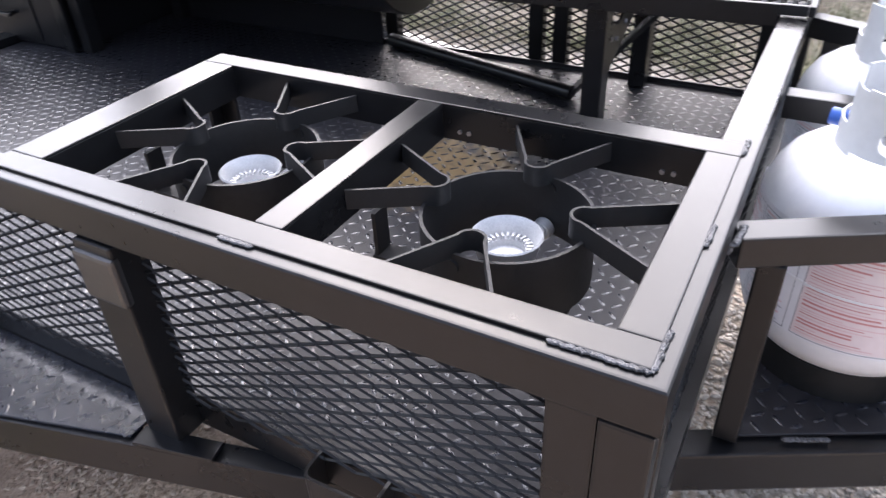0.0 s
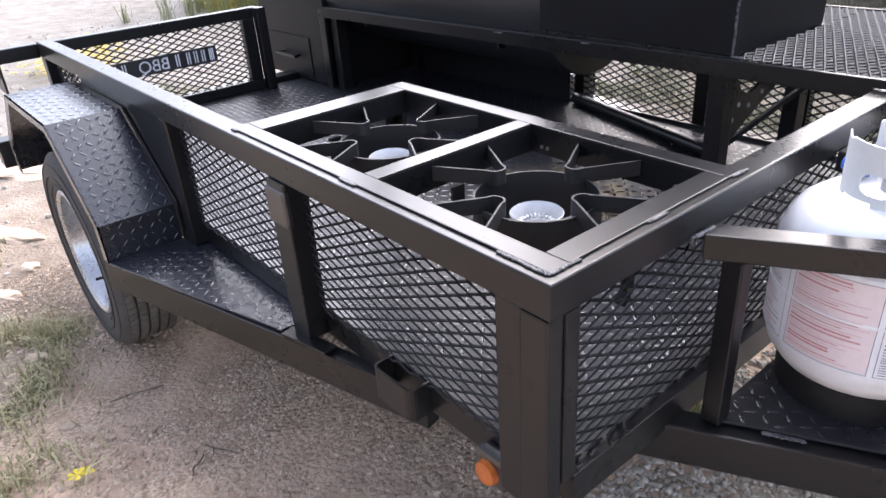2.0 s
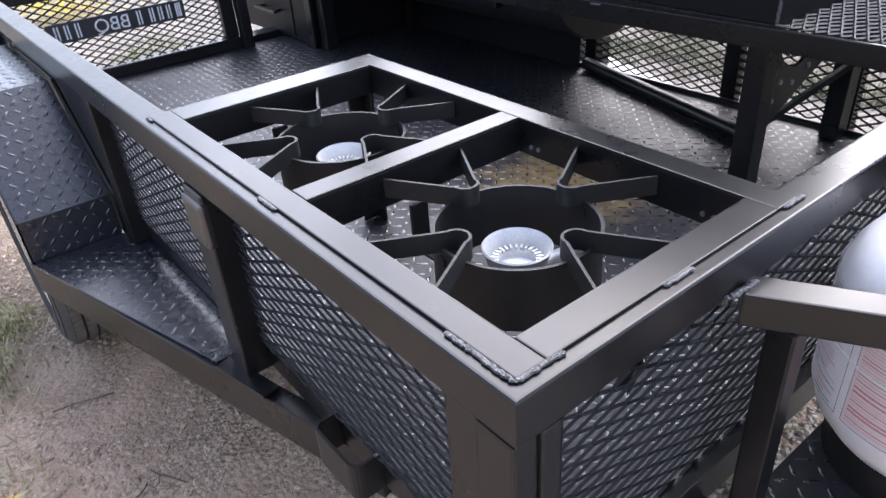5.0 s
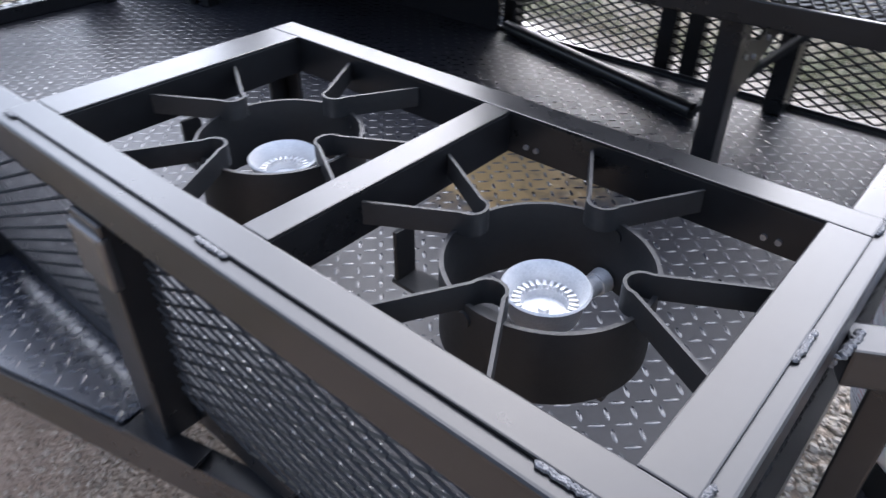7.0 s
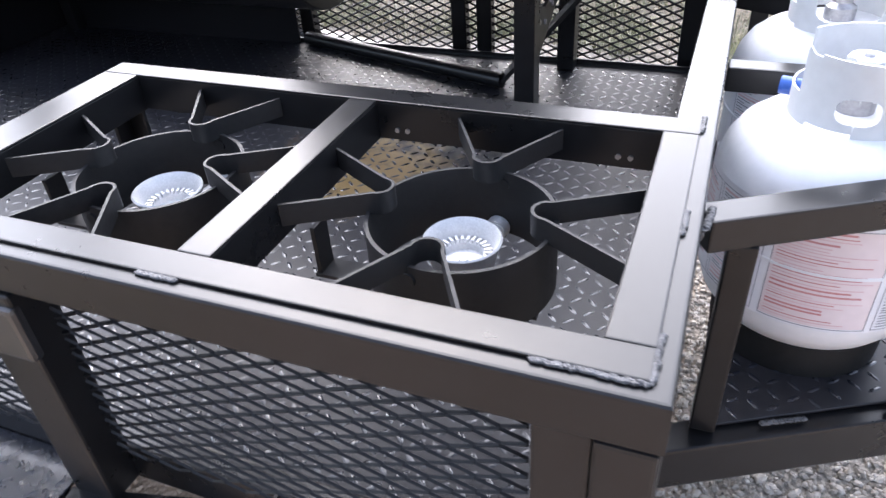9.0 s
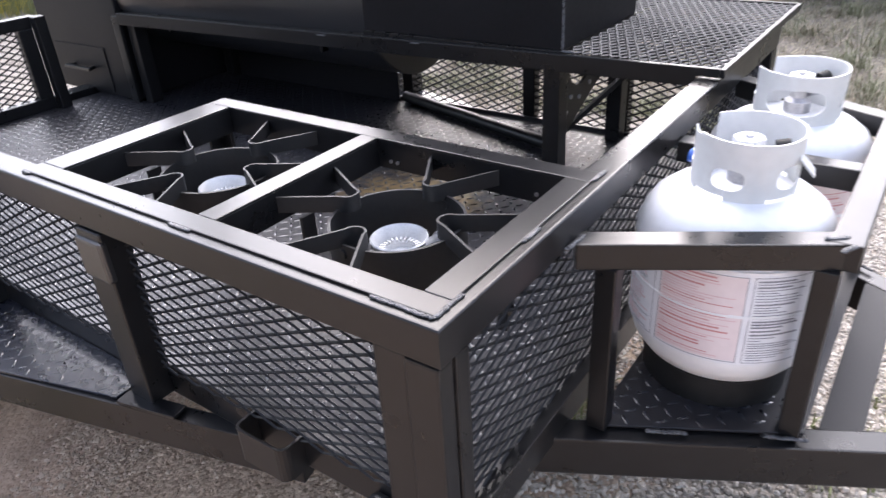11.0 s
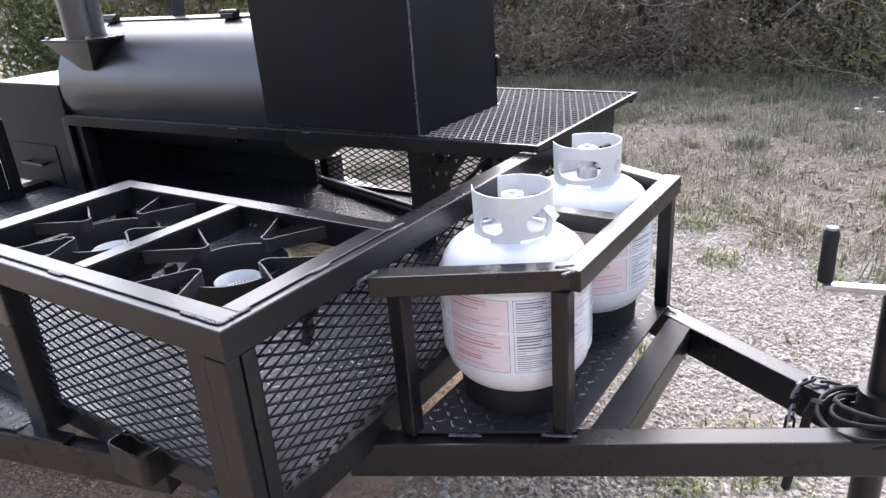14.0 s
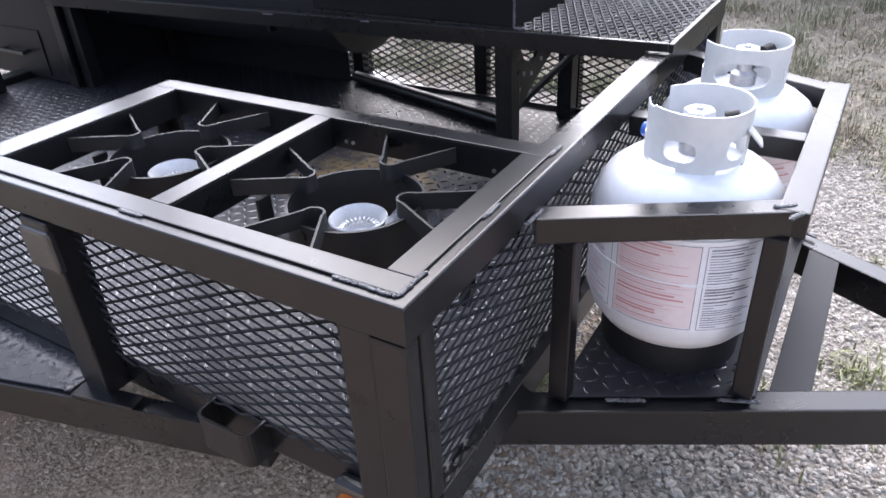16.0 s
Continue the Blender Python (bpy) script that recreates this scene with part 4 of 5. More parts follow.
def propane_tank(x, y, turn, seed):
    rng = random.Random(seed)
    z0 = 0.4676
    t = thing("propane_tank", (x, y, z0), "white propane cylinder with printed paper label, on the tank tray", "gas cylinder", "propane tanks")
    m = Matrix.Translation((x, y, z0)) @ pose(0, 0, 0, 0, 0, turn)
    R = 0.1548
    prof = [(0.0, 0.030), (0.06, 0.032), (0.100, 0.042), (0.128, 0.062), (0.146, 0.088), (0.1535, 0.115), (R, 0.130), (R, 0.262), (0.1530, 0.285), (0.146, 0.308), (0.132, 0.330), (0.110, 0.347), (0.080, 0.358), (0.045, 0.364), (0.0, 0.365)]
    body = part("body", lathe(prof, 96, m), WHITE, t, "", True)
    part("seam_bead", lathe([(R, 0.203), (R + 0.0018, 0.205), (R + 0.0018, 0.209), (R, 0.211)], 96, m, closed=True), WHITE, body, "", True)
    part("foot_ring", lathe([(0.116, 0.0), (0.121, 0.0), (0.124, 0.055), (0.119, 0.058)], 72, m, closed=True), RUBBER, t, "black foot ring", True)
    # collar: a rolled plate with hand holes and an open gap
    rc, tc, zc0 = 0.0755, 0.0028, 0.352
    cells, rows = 360, 60
    high = 0.112

    def rim(k):
        g = (k / cells * 360 + turn) % 360
        if 140 < g < 206:                      # open gap towards the trailer
            return 0.044
        if turn == 0 and 206 <= g < 225:       # horn at the edge of the gap
            return 0.097 + 0.007 * max(0.0, 1 - (g - 206) / 9)
        return 0.099 + 0.0015 * math.sin(radians(2 * g))

    holes = ((246, 283, 0.023, 0.056), (318, 354, 0.024, 0.060), (30, 58, 0.03, 0.062)) if turn == 0 else ((236 - turn, 316 - turn, 0.024, 0.072), (342 - turn, 368 - turn, 0.030, 0.062), (60, 88, 0.03, 0.062))

    def is_hole(g, z):
        for a, b, za, zb in holes:
            if a < g < b and za < z < zb:
                u, v = (g - (a + b) / 2) / ((b - a) / 2), (z - (za + zb) / 2) / ((zb - za) / 2)
                if abs(u) ** 2.8 + abs(v) ** 2.8 < 1:
                    return True
        return False

    bm = bmesh.new()
    grid = {}
    for k in range(cells):
        g = 2 * math.pi * k / cells
        foot = 0.0 if (k // 44) % 2 == 0 else 0.012
        for r in range(rows + 1):
            z = foot + (rim(k) - foot) * r / rows
            flare = 0.002 * (z / high) ** 2
            for s in (0, 1):
                grid[k, r, s] = bm.verts.new(m @ Vector(((rc + flare + s * tc) * math.cos(g), (rc + flare + s * tc) * math.sin(g), zc0 + z)))
    solid = set()
    for k in range(cells):
        foot = 0.0 if (k // 44) % 2 == 0 else 0.012
        for r in range(rows):
            z = foot + (rim(k) - foot) * (r + 0.5) / rows
            if not is_hole((k + 0.5) * 360 / cells, z):
                solid.add((k, r))
    for k, r in solid:
        k2 = (k + 1) % cells
        for s in (0, 1):
            bm.faces.new((grid[k, r, s], grid[k2, r, s], grid[k2, r + 1, s], grid[k, r + 1, s]))
        for (nk, nr), (a, b) in ((((k - 1) % cells, r), ((k, r), (k, r + 1))), ((k2, r), ((k2, r), (k2, r + 1))), ((k, r - 1), ((k, r), (k2, r))), ((k, r + 1), ((k, r + 1), (k2, r + 1)))):
            if (nk, nr) not in solid:
                bm.faces.new((grid[(*a, 0)], grid[(*b, 0)], grid[(*b, 1)], grid[(*a, 1)]))
    bmesh.ops.delete(bm, geom=[v for v in bm.verts if not v.link_faces], context="VERTS")
    collar = part("collar", bm, GREYW, t, "pressed steel collar with hand holes", True)
    if turn == 0:
        lipa = m @ Vector((0.078, -0.014, zc0 + 0.070))
        lipb = m @ Vector((0.099, -0.010, zc0 + 0.046))
        part("folded_lip", beam(lipa, lipb, 0.034, 0.003, 0.0008), GREYW, collar)
    # valve
    v = part("valve", lathe([(0.024, 0.362), (0.024, 0.385), (0.015, 0.392), (0.015, 0.420), (0.0, 0.420)], 24, m), STEEL, t, "brass-grey valve body", True)
    knob = [((0.022 + 0.0028 * math.cos(6 * g)) * math.cos(g), (0.022 + 0.0028 * math.cos(6 * g)) * math.sin(g)) for g in (2 * math.pi * k / 60 for k in range(60))]
    part("hand_wheel", prism(knob, 0.421, 0.435, 0.002, m), WHITE, v, "white lobed hand wheel", True)
    part("wheel_nut", rod(m @ Vector((0, 0, 0.434)), m @ Vector((0, 0, 0.440)), 0.007, 6), STEEL, v)
    part("outlet", rod(m @ Vector((0.014, 0, 0.404)), m @ Vector((0.052, 0.012, 0.404)), 0.013, 16), STEEL, v, "", True)
    part("outlet_plug", rod(m @ Vector((0.038, 0.011, 0.418)), m @ Vector((0.058, 0.017, 0.422)), 0.014, 16), RUBBER, v, "black outlet plug", True)
    if turn == 0:
        part("dust_cap", rod(m @ Vector((-0.050, 0.014, 0.380)), m @ Vector((-0.090, 0.024, 0.380)), 0.012, 16), BLUEP, v, "blue plastic cap", True)
    # label wrapped round the body, with lines of print as thin bars
    def arc(a0, a1, za, zb, r, bm):
        n = max(2, int((a1 - a0) / 4))
        row = []
        for k in range(n + 1):
            g = radians(a0 + (a1 - a0) * k / n)
            row.append([bm.verts.new(m @ Vector((r * math.cos(g), r * math.sin(g), z))) for z in (za, zb)])
        for p, q in zip(row, row[1:]):
            bm.faces.new((p[0], q[0], q[1], p[1]))
        return bm
    bm = arc(168, 404, 0.118, 0.285, R + 0.0008, bmesh.new())
    paper = part("label_sheet", bm, LABEL, body, "white paper label", True)
    part("label_panel", arc(244, 293, 0.124, 0.276, R + 0.0012, bmesh.new()), PINKP, paper, "pale pink label panel", True)
    pr, pp, pk = bmesh.new(), bmesh.new(), bmesh.new()
    for col, (a0, a1) in enumerate(((176, 204), (210, 238), (246, 291), (298, 328), (335, 362), (368, 396))):
        main = col == 2
        zt, zb = 0.272, 0.128
        arc(a0 - 2, a1 + 2, zt + 0.004, zt + 0.0052, R + 0.0016, pk), arc(a0 - 2, a1 + 2, zb - 0.006, zb - 0.0048, R + 0.0016, pk)
        for g in (a0 - 2, a1 + 1.6):
            arc(g, g + 0.4, zb - 0.006, zt + 0.005, R + 0.0016, pk)
        z = zt
        while z > zb:
            kind = rng.random()
            h = 0.0030 if kind < 0.2 else 0.0016
            end = a0 + (a1 - a0) * (rng.uniform(0.55, 1.0) if kind < 0.75 else rng.uniform(0.2, 0.5))
            arc(a0, end, z - h, z, R + 0.0016, (pr if kind < 0.35 else pp) if main else pk if col in (3, 5) else pp if kind < 0.6 else pk)
            z -= h + rng.uniform(0.0022, 0.0042)
    tagged(part("print_block", pr, INKRED, paper, "red print"), kind="stuff")
    tagged(part("print_block", pp, INKPINK, paper, "pale red print"), kind="stuff")
    tagged(part("print_block", pk, INKGREY, paper, "grey print"), kind="stuff")
    return t


propane_tank(0.160, 0.606, 0, 3)
propane_tank(0.162, 0.978, 35, 4)

# ---- chain and wiring on the tongue ----


def torus_link(c, d, s, long=0.020, r=0.0095, wire=0.0032, n=20):
    """One oval chain link round centre c, along d, flat across s."""
    d, s = Vector(d).normalized(), Vector(s).normalized()
    s = (s - d * s.dot(d)).normalized()
    up = d.cross(s)
    bm = bmesh.new()
    rings = []
    for k in range(n):
        a = 2 * math.pi * k / n
        ca, sa = math.cos(a), math.sin(a)
        p = d * (long * 0.5 * (1 if ca > 0 else -1) + r * ca) + s * (r * sa)
        out = (d * ca + s * sa).normalized()
        rings.append([bm.verts.new(Vector(c) + p + (out * math.cos(b) + up * math.sin(b)) * wire) for b in (2 * math.pi * j / 6 for j in range(6))])
    for k in range(n):
        p, q = rings[k], rings[(k + 1) % n]
        for j in range(6):
            bm.faces.new((p[j], p[(j + 1) % 6], q[(j + 1) % 6], q[j]))
    return bm


def hose(points, r, n=8):
    """A round cable through points."""
    pts = [Vector(p) for p in points]
    bm = bmesh.new()
    rings = []
    for k, p in enumerate(pts):
        d = (pts[min(k + 1, len(pts) - 1)] - pts[max(k - 1, 0)]).normalized()
        s = d.cross(Vector((0.3, 0.2, 1))).normalized()
        u = d.cross(s)
        rings.append([bm.verts.new(p + (s * math.cos(a) + u * math.sin(a)) * r) for a in (2 * math.pi * j / n for j in range(n))])
    for p, q in zip(rings, rings[1:]):
        for j in range(n):
            bm.faces.new((p[j], p[(j + 1) % n], q[(j + 1) % n], q[j]))
    bm.faces.new(rings[0]), bm.faces.new(rings[-1])
    return bm


chain = thing("safety_chain", (0.70, 0.90, 0.45), "dark steel safety chain hanging over the tongue", "chain")
spots = [(0.735, 0.905, 0.458), (0.712, 0.893, 0.466), (0.690, 0.880, 0.466), (0.676, 0.868, 0.448), (0.674, 0.862, 0.422), (0.673, 0.858, 0.395), (0.672, 0.855, 0.368), (0.671, 0.852, 0.341), (0.670, 0.850, 0.314)]
for k, c in enumerate(spots):
    a, b = Vector(spots[max(k - 1, 0)]), Vector(spots[min(k + 1, len(spots) - 1)])
    part("link", torus_link(c, b - a, (0.4, 1, 0.2) if k % 2 else (1, -0.4, 0.6)), STEEL if k % 2 else IRON, chain, "", True)
coil = thing("wiring_coil", (0.80, 0.82, 0.45), "black trailer wiring coiled round the jack", "cable")
for k in range(4):
    r = 0.068 + 0.006 * (k % 2)
    ring = [(0.800 + 0.012 * k + r * 1.15 * math.cos(a), 0.80 + r * math.sin(a), 0.465 + 0.009 * k + 0.022 * math.sin(a + k)) for a in np.linspace(0, 2 * math.pi, 36)]
    part("cable_loop", hose(ring, 0.0048), RUBBER, coil, "", True)
part("cable_tail", hose([(0.735, 0.80, 0.47), (0.715, 0.815, 0.46), (0.705, 0.83, 0.42), (0.70, 0.84, 0.36), (0.69, 0.85, 0.28), (0.68, 0.86, 0.20)], 0.010), RUBBER, coil, "", True)

# ---- plants and stones ----


def leaf_cloud(rng, n, where, size, droop=0.3):
    """Sprays of small pointed leaves at places drawn from where(rng)."""
    verts, faces = [], []
    for _ in range(n):
        c = Vector(where(rng))
        out = Vector((rng.gauss(0, 1), rng.gauss(0, 1), rng.gauss(0, 0.8) - droop)).normalized()
        for _ in range(3):
            d = (out + Vector((rng.gauss(0, 0.5), rng.gauss(0, 0.5), rng.gauss(0, 0.5)))).normalized()
            s = d.cross(Vector((rng.gauss(0, 1), rng.gauss(0, 1), rng.gauss(0, 1)))).normalized()
            w, h = size * rng.uniform(0.10, 0.22), size * rng.uniform(0.6, 1.3)
            b = len(verts)
            verts += [c - s * w * 0.3, c + d * h * 0.5 + s * w, c + d * h, c + d * h * 0.45 - s * w]
            faces.append((b, b + 1, b + 2, b + 3))
    return verts, faces


def limb(rng, a, d, length, r, bm, depth, bend=0.35):
    """A tapered, crooked limb with side twigs."""
    p, d = Vector(a), Vector(d).normalized()
    n = 6
    ring = None
    for k in range(n + 1):
        rr = max(r * (1 - 0.8 * k / n), 0.002)
        s = d.cross(Vector((0.31, 0.2, 0.93))).normalized()
        u = d.cross(s)
        new_ring = [bm.verts.new(p + (s * math.cos(g) + u * math.sin(g)) * rr) for g in (2 * math.pi * j / 5 for j in range(5))]
        if ring:
            for j in range(5):
                bm.faces.new((ring[j], ring[(j + 1) % 5], new_ring[(j + 1) % 5], new_ring[j]))
        ring = new_ring
        if depth and k > 1:
            for _ in range(2 if depth > 1 else 1):
                if rng.random() < 0.75:
                    e = (d + Vector((rng.gauss(0, 0.7), rng.gauss(0, 0.7), rng.gauss(0.05, 0.5)))).normalized()
                    limb(rng, p, e, length * rng.uniform(0.3, 0.55), rr * 0.55, bm, depth - 1, bend)
        d = (d + Vector((rng.gauss(0, bend), rng.gauss(0, bend), rng.gauss(0, bend))) * 0.5).normalized()
        p = p + d * length / n
    return bm


def juniper(x, y, h, seed, spread=1.0, leaf=LEAF, n=9000, dead=2):
    rng = random.Random(seed)
    z = lift(x, y)
    t = thing("juniper_tree", (x, y, z), "dark green juniper tree with low shaggy branches" if leaf is LEAF else "light green leafy tree beside the track", "tree", "trees behind the trailer")
    bm = bmesh.new()
    for _ in range(rng.choice((2, 3))):
        limb(rng, (x + rng.uniform(-0.15, 0.15), y + rng.uniform(-0.1, 0.1), z - 0.05), (rng.gauss(0, 0.25), rng.gauss(0, 0.2), 1), h * 0.8, 0.075, bm, 2, 0.22)
    part("trunk", bm, BARK, t, "", True)
    lumps, high = [], []
    for k in range(52):
        a, zz = rng.uniform(0, 2 * math.pi), (rng.uniform(0.1, 1.7) if k < 34 else rng.uniform(1.3, max(1.6, h - 0.2)))
        rad = spread * (0.45 + 0.85 * math.sin(math.pi * min(1, 0.9 * zz / h + 0.15)) ** 0.8) * rng.uniform(0.3, 1.15)
        (lumps if k < 34 else high).append((x + rad * math.cos(a), y + rad * math.sin(a), z + zz, rng.uniform(0.14, 0.34)))

    def inside(where_from, grow):
        def where(r):
            cx, cy, cz, s = r.choice(where_from)
            return (cx + r.gauss(0, s * grow), cy + r.gauss(0, s * grow), max(z + 0.02, cz + r.gauss(0, s * 0.8)))
        return where

    v, f = leaf_cloud(rng, n, inside(lumps, 1.0), 0.034 if leaf in (LEAF, LEAF3) else 0.10)
    part("crown", raw_mesh("crown", v, f, leaf), leaf, t)
    v, f = leaf_cloud(rng, 1300, inside(high, 1.3), 0.18)
    part("crown", raw_mesh("crown", v, f, leaf), leaf, t)
    for k in range(dead):
        bm = limb(rng, (x + rng.uniform(-0.4, 0.4), y - 0.2, z + rng.uniform(0.3, 1.2)), (rng.gauss(0, 0.9), -1, rng.uniform(-0.25, 0.35)), rng.uniform(0.8, 1.6), 0.0055, bmesh.new(), 2, 0.36)
        part("dead_limb", bm, TWIG, t, "bleached bare branch", True)
    return t


for k, (x, y, h) in enumerate(((-5.6, 8.2, 4.6), (-4.1, 7.6, 4.0), (-2.9, 8.4, 4.6), (-1.9, 7.8, 4.2), (-0.8, 8.1, 4.4), (0.2, 7.7, 4.2), (1.1, 8.3, 4.7), (2.0, 7.7, 4.1), (3.2, 8.0, 4.4), (4.6, 7.4, 4.2), (-3.4, 10.0, 5.2), (-0.2, 10.2, 5.4), (2.2, 10.0, 5.2), (5.4, 9.4, 5.0), (-1.6, 9.8, 5.2), (-5.2, 10.2, 5.2))):
    juniper(x, y, 0.56 * h, 40 + k, 1.0, leaf=LEAF3 if k in (5, 7, 2) else LEAF, n=11500 if y < 9 else 3600, dead=3 if y < 9 and x > -4.5 else 1)
for k, (x, y, h) in enumerate(((-8.2, 6.2, 4.0), (-11.5, 9.0, 4.4), (-15.5, 11.5, 4.5), (-22.0, 13.0, 5.0), (-28.0, 14.0, 5.0), (-36.0, 12.0, 5.5), (-34.0, 20.0, 5.5), (-18.0, 15.0, 5.0))):
    tree = juniper(x, y, 0.7 * h, 80 + k, 1.3, leaf=LEAF2 if k else LEAF, n=5000, dead=0)
    if k == 0:
        rng = random.Random(77)
        line = [(-9.3 - 0.35 * q + rng.gauss(0, 0.10), 5.9 - 2.3 * q, 2.15 - 1.05 * q ** 1.5) for q in (0, 0.25, 0.5, 0.75, 1.0)]
        part("bough", limb(rng, line[0], Vector(line[-1]) - Vector(line[0]), 2.6, 0.035, bmesh.new(), 2, 0.12), BARK, tree, "", True)

        def hanging(r):
            a = r.choice(line)
            b = r.choice(line)
            q = r.random()
            return (a[0] + (b[0] - a[0]) * q + r.gauss(0, 0.25), a[1] + (b[1] - a[1]) * q + r.gauss(0, 0.28), a[2] + (b[2] - a[2]) * q + r.gauss(0.05, 0.17))

        v, f = leaf_cloud(rng, 3200, hanging, 0.09)
        part("bough_leaves", raw_mesh("bough_leaves", v, f, LEAF3), LEAF3, tree)


def thicket(name, rng, n, where, size, material, label):
    v, f = leaf_cloud(rng, n, where, size, 0.0)
    return tagged(new(name, raw_mesh(name, v, f, material)), label, "bushes", kind="stuff")


def low_brush(r):
    x, y = r.uniform(-7.5, 7.0), 7.0 + abs(r.gauss(0, 1.1))
    top = 0.35 + 0.55 * (0.5 + noise.noise(Vector((x * 1.1, y * 1.1, 2)))) + 0.25 * (y - 7.0)
    return x, y + 0.5 * noise.noise(Vector((x * 0.8, 5, 0))), lift(x, y) + top * r.random() ** 1.2


def back_wood(r):
    x, y = r.uniform(-9, 9), r.uniform(9.6, 11.5)
    return x, y, lift(x, y) + r.uniform(0.0, 2.4)


# Unseen leaves behind the camera, added so black faces reflect something dark.
def unseen_wood(r):
    x, y = r.uniform(-16, 14), r.uniform(-13.0, -10.0)
    return x, y, lift(x, y) + (4.2 + 1.6 * noise.noise(Vector((x * 0.4, 0, 9)))) * r.random()


thicket("undergrowth", random.Random(21), 42000, low_brush, 0.034, LEAF, "dark tangled undergrowth at the foot of the trees")
thicket("undergrowth", random.Random(22), 32000, low_brush, 0.034, BROWN, "brown dead brush at the foot of the trees")


def shrub(r):
    return r.gauss(-9.6, 0.45), r.gauss(5.2, 0.5), 0.05 + abs(r.gauss(0.6, 0.42))


thicket("shrub", random.Random(25), 3000, shrub, 0.10, LEAF2, "light green shrub beside the track")
thicket("woodland", random.Random(23), 9000, back_wood, 0.20, LEAF, "dense dark woodland behind the first trees")
thicket("woodland", random.Random(24), 7000, unseen_wood, 0.40, LEAF, "unseen dark leaf mass behind the camera that darkens reflections")
tangle = bmesh.new()
rng = random.Random(31)
for _ in range(24):
    x, y = rng.uniform(-4.5, 4.0), rng.uniform(6.6, 7.8)
    limb(rng, (x, y, lift(x, y) + rng.uniform(0.0, 1.1)), (rng.gauss(0, 1), -0.5, rng.gauss(0.1, 0.4)), rng.uniform(0.5, 1.3), 0.0045, tangle, 1, 0.4)
tagged(new("dead_twigs", mesh_of("dead_twigs", tangle, TWIG)), "bleached dead twigs tangled before the trees", "twigs", kind="stuff")


def field(name, rng, count, where, blades, tall, material, label, lean=0.35):
    """Tufts of thin bent blades as one piece."""
    verts, faces = [], []
    for _ in range(count):
        x, y = where(rng)
        z = lift(x, y) - 0.005
        size = rng.uniform(0.5, 1.2) * (1.8 if blades[0] > 55 else 1)
        for _ in range(rng.randint(*blades)):
            bx, by = x + rng.gauss(0, 0.045 * size), y + rng.gauss(0, 0.045 * size)
            a, h = rng.uniform(0, 2 * math.pi), rng.uniform(*tall) * size
            o, w = rng.gauss(0, lean) * h, rng.uniform(0.0014, 0.0036)
            dx, dy = math.cos(a), math.sin(a)
            px, py = -dy * w, dx * w
            b = len(verts)
            verts += [(bx - px, by - py, z), (bx + px, by + py, z), (bx + dx * o * 0.35 + px * 0.8, by + dy * o * 0.35 + py * 0.8, z + h * 0.6), (bx + dx * o * 0.35 - px * 0.8, by + dy * o * 0.35 - py * 0.8, z + h * 0.6), (bx + dx * o, by + dy * o, z + h * (1 - 0.25 * min(1, abs(o) / h)))]
            faces += [(b, b + 1, b + 2, b + 3), (b + 3, b + 2, b + 4)]
    return tagged(new(name, raw_mesh(name, verts, faces, material)), label, "grass", kind="stuff")


def meadow(rng):
    while True:
        x, y = rng.uniform(-9, 6), 2.4 + 5.8 * rng.random() ** 1.15
        if y + 0.22 * x + noise.noise(Vector((x, y, 0)) * 0.9) * 1.2 > 2.85 and not (x < -5 and y < 4.5) and rng.random() < 0.72 + 1.2 * noise.noise(Vector((x, y, 4)) * 1.6):
            return x, y


CLUMPS = ((-2.05, -0.33, 0.055), (-2.14, -0.46, 0.07), (-1.78, -0.42, 0.06), (-1.65, -0.55, 0.07), (-1.36, -0.55, 0.07), (-1.36, -0.63, 0.07), (-2.45, -0.75, 0.12), (-3.00, -0.42, 0.10), (-1.98, -0.85, 0.10), (-1.52, -0.95, 0.10))


def verge(rng):
    x, y, r = rng.choice(CLUMPS)
    return rng.gauss(x, r), min(-0.26, rng.gauss(y, r * 0.75))


def green_verge(rng):
    x, y, r = rng.choice(CLUMPS[:1] * 3 + CLUMPS[2:4] + CLUMPS[6:])
    return rng.gauss(x, r * 0.8), min(-0.26, rng.gauss(y, r * 0.6))


def rear_verge(rng):
    while True:
        x, y = rng.uniform(-9, -3.2), rng.uniform(1.6, 5.5)
        if noise.noise(Vector((x, y, 7)) * 0.7) > 0.05 and y > 1.7 - 0.36 * x:
            return x, y


def sparse(rng):
    return rng.gauss(0.4, 0.8), rng.gauss(2.3, 0.5)


rng = random.Random(11)
field("dry_grass", rng, 4300, meadow, (14, 26), (0.02, 0.10), STRAW, "straw-coloured dry grass below the trees", 1.4)
field("green_grass", rng, 3000, meadow, (12, 24), (0.02, 0.08), GRASS, "low green weeds and grass below the trees", 1.3)
field("green_grass", rng, 190, meadow, (60, 110), (0.04, 0.13), GRASS, "taller grey-green grass clumps below the trees", 1.0)
field("dry_grass", rng, 150, meadow, (50, 100), (0.05, 0.15), STRAW, "taller straw-coloured grass clumps below the trees", 1.1)
field("dry_grass", rng, 95, verge, (18, 40), (0.02, 0.07), STRAW2, "short dry grass beside the wheel", 1.0)
field("green_grass", rng, 34, green_verge, (20, 40), (0.015, 0.05), GRASS2, "short green weeds beside the wheel", 1.0)


def behind(rng):
    while True:
        x, y = rng.uniform(-2.6, -0.4), rng.uniform(1.85, 3.4)
        if noise.noise(Vector((x, y, 12)) * 1.3) + 0.35 * (y - 2.4) > 0.0:
            return x, y


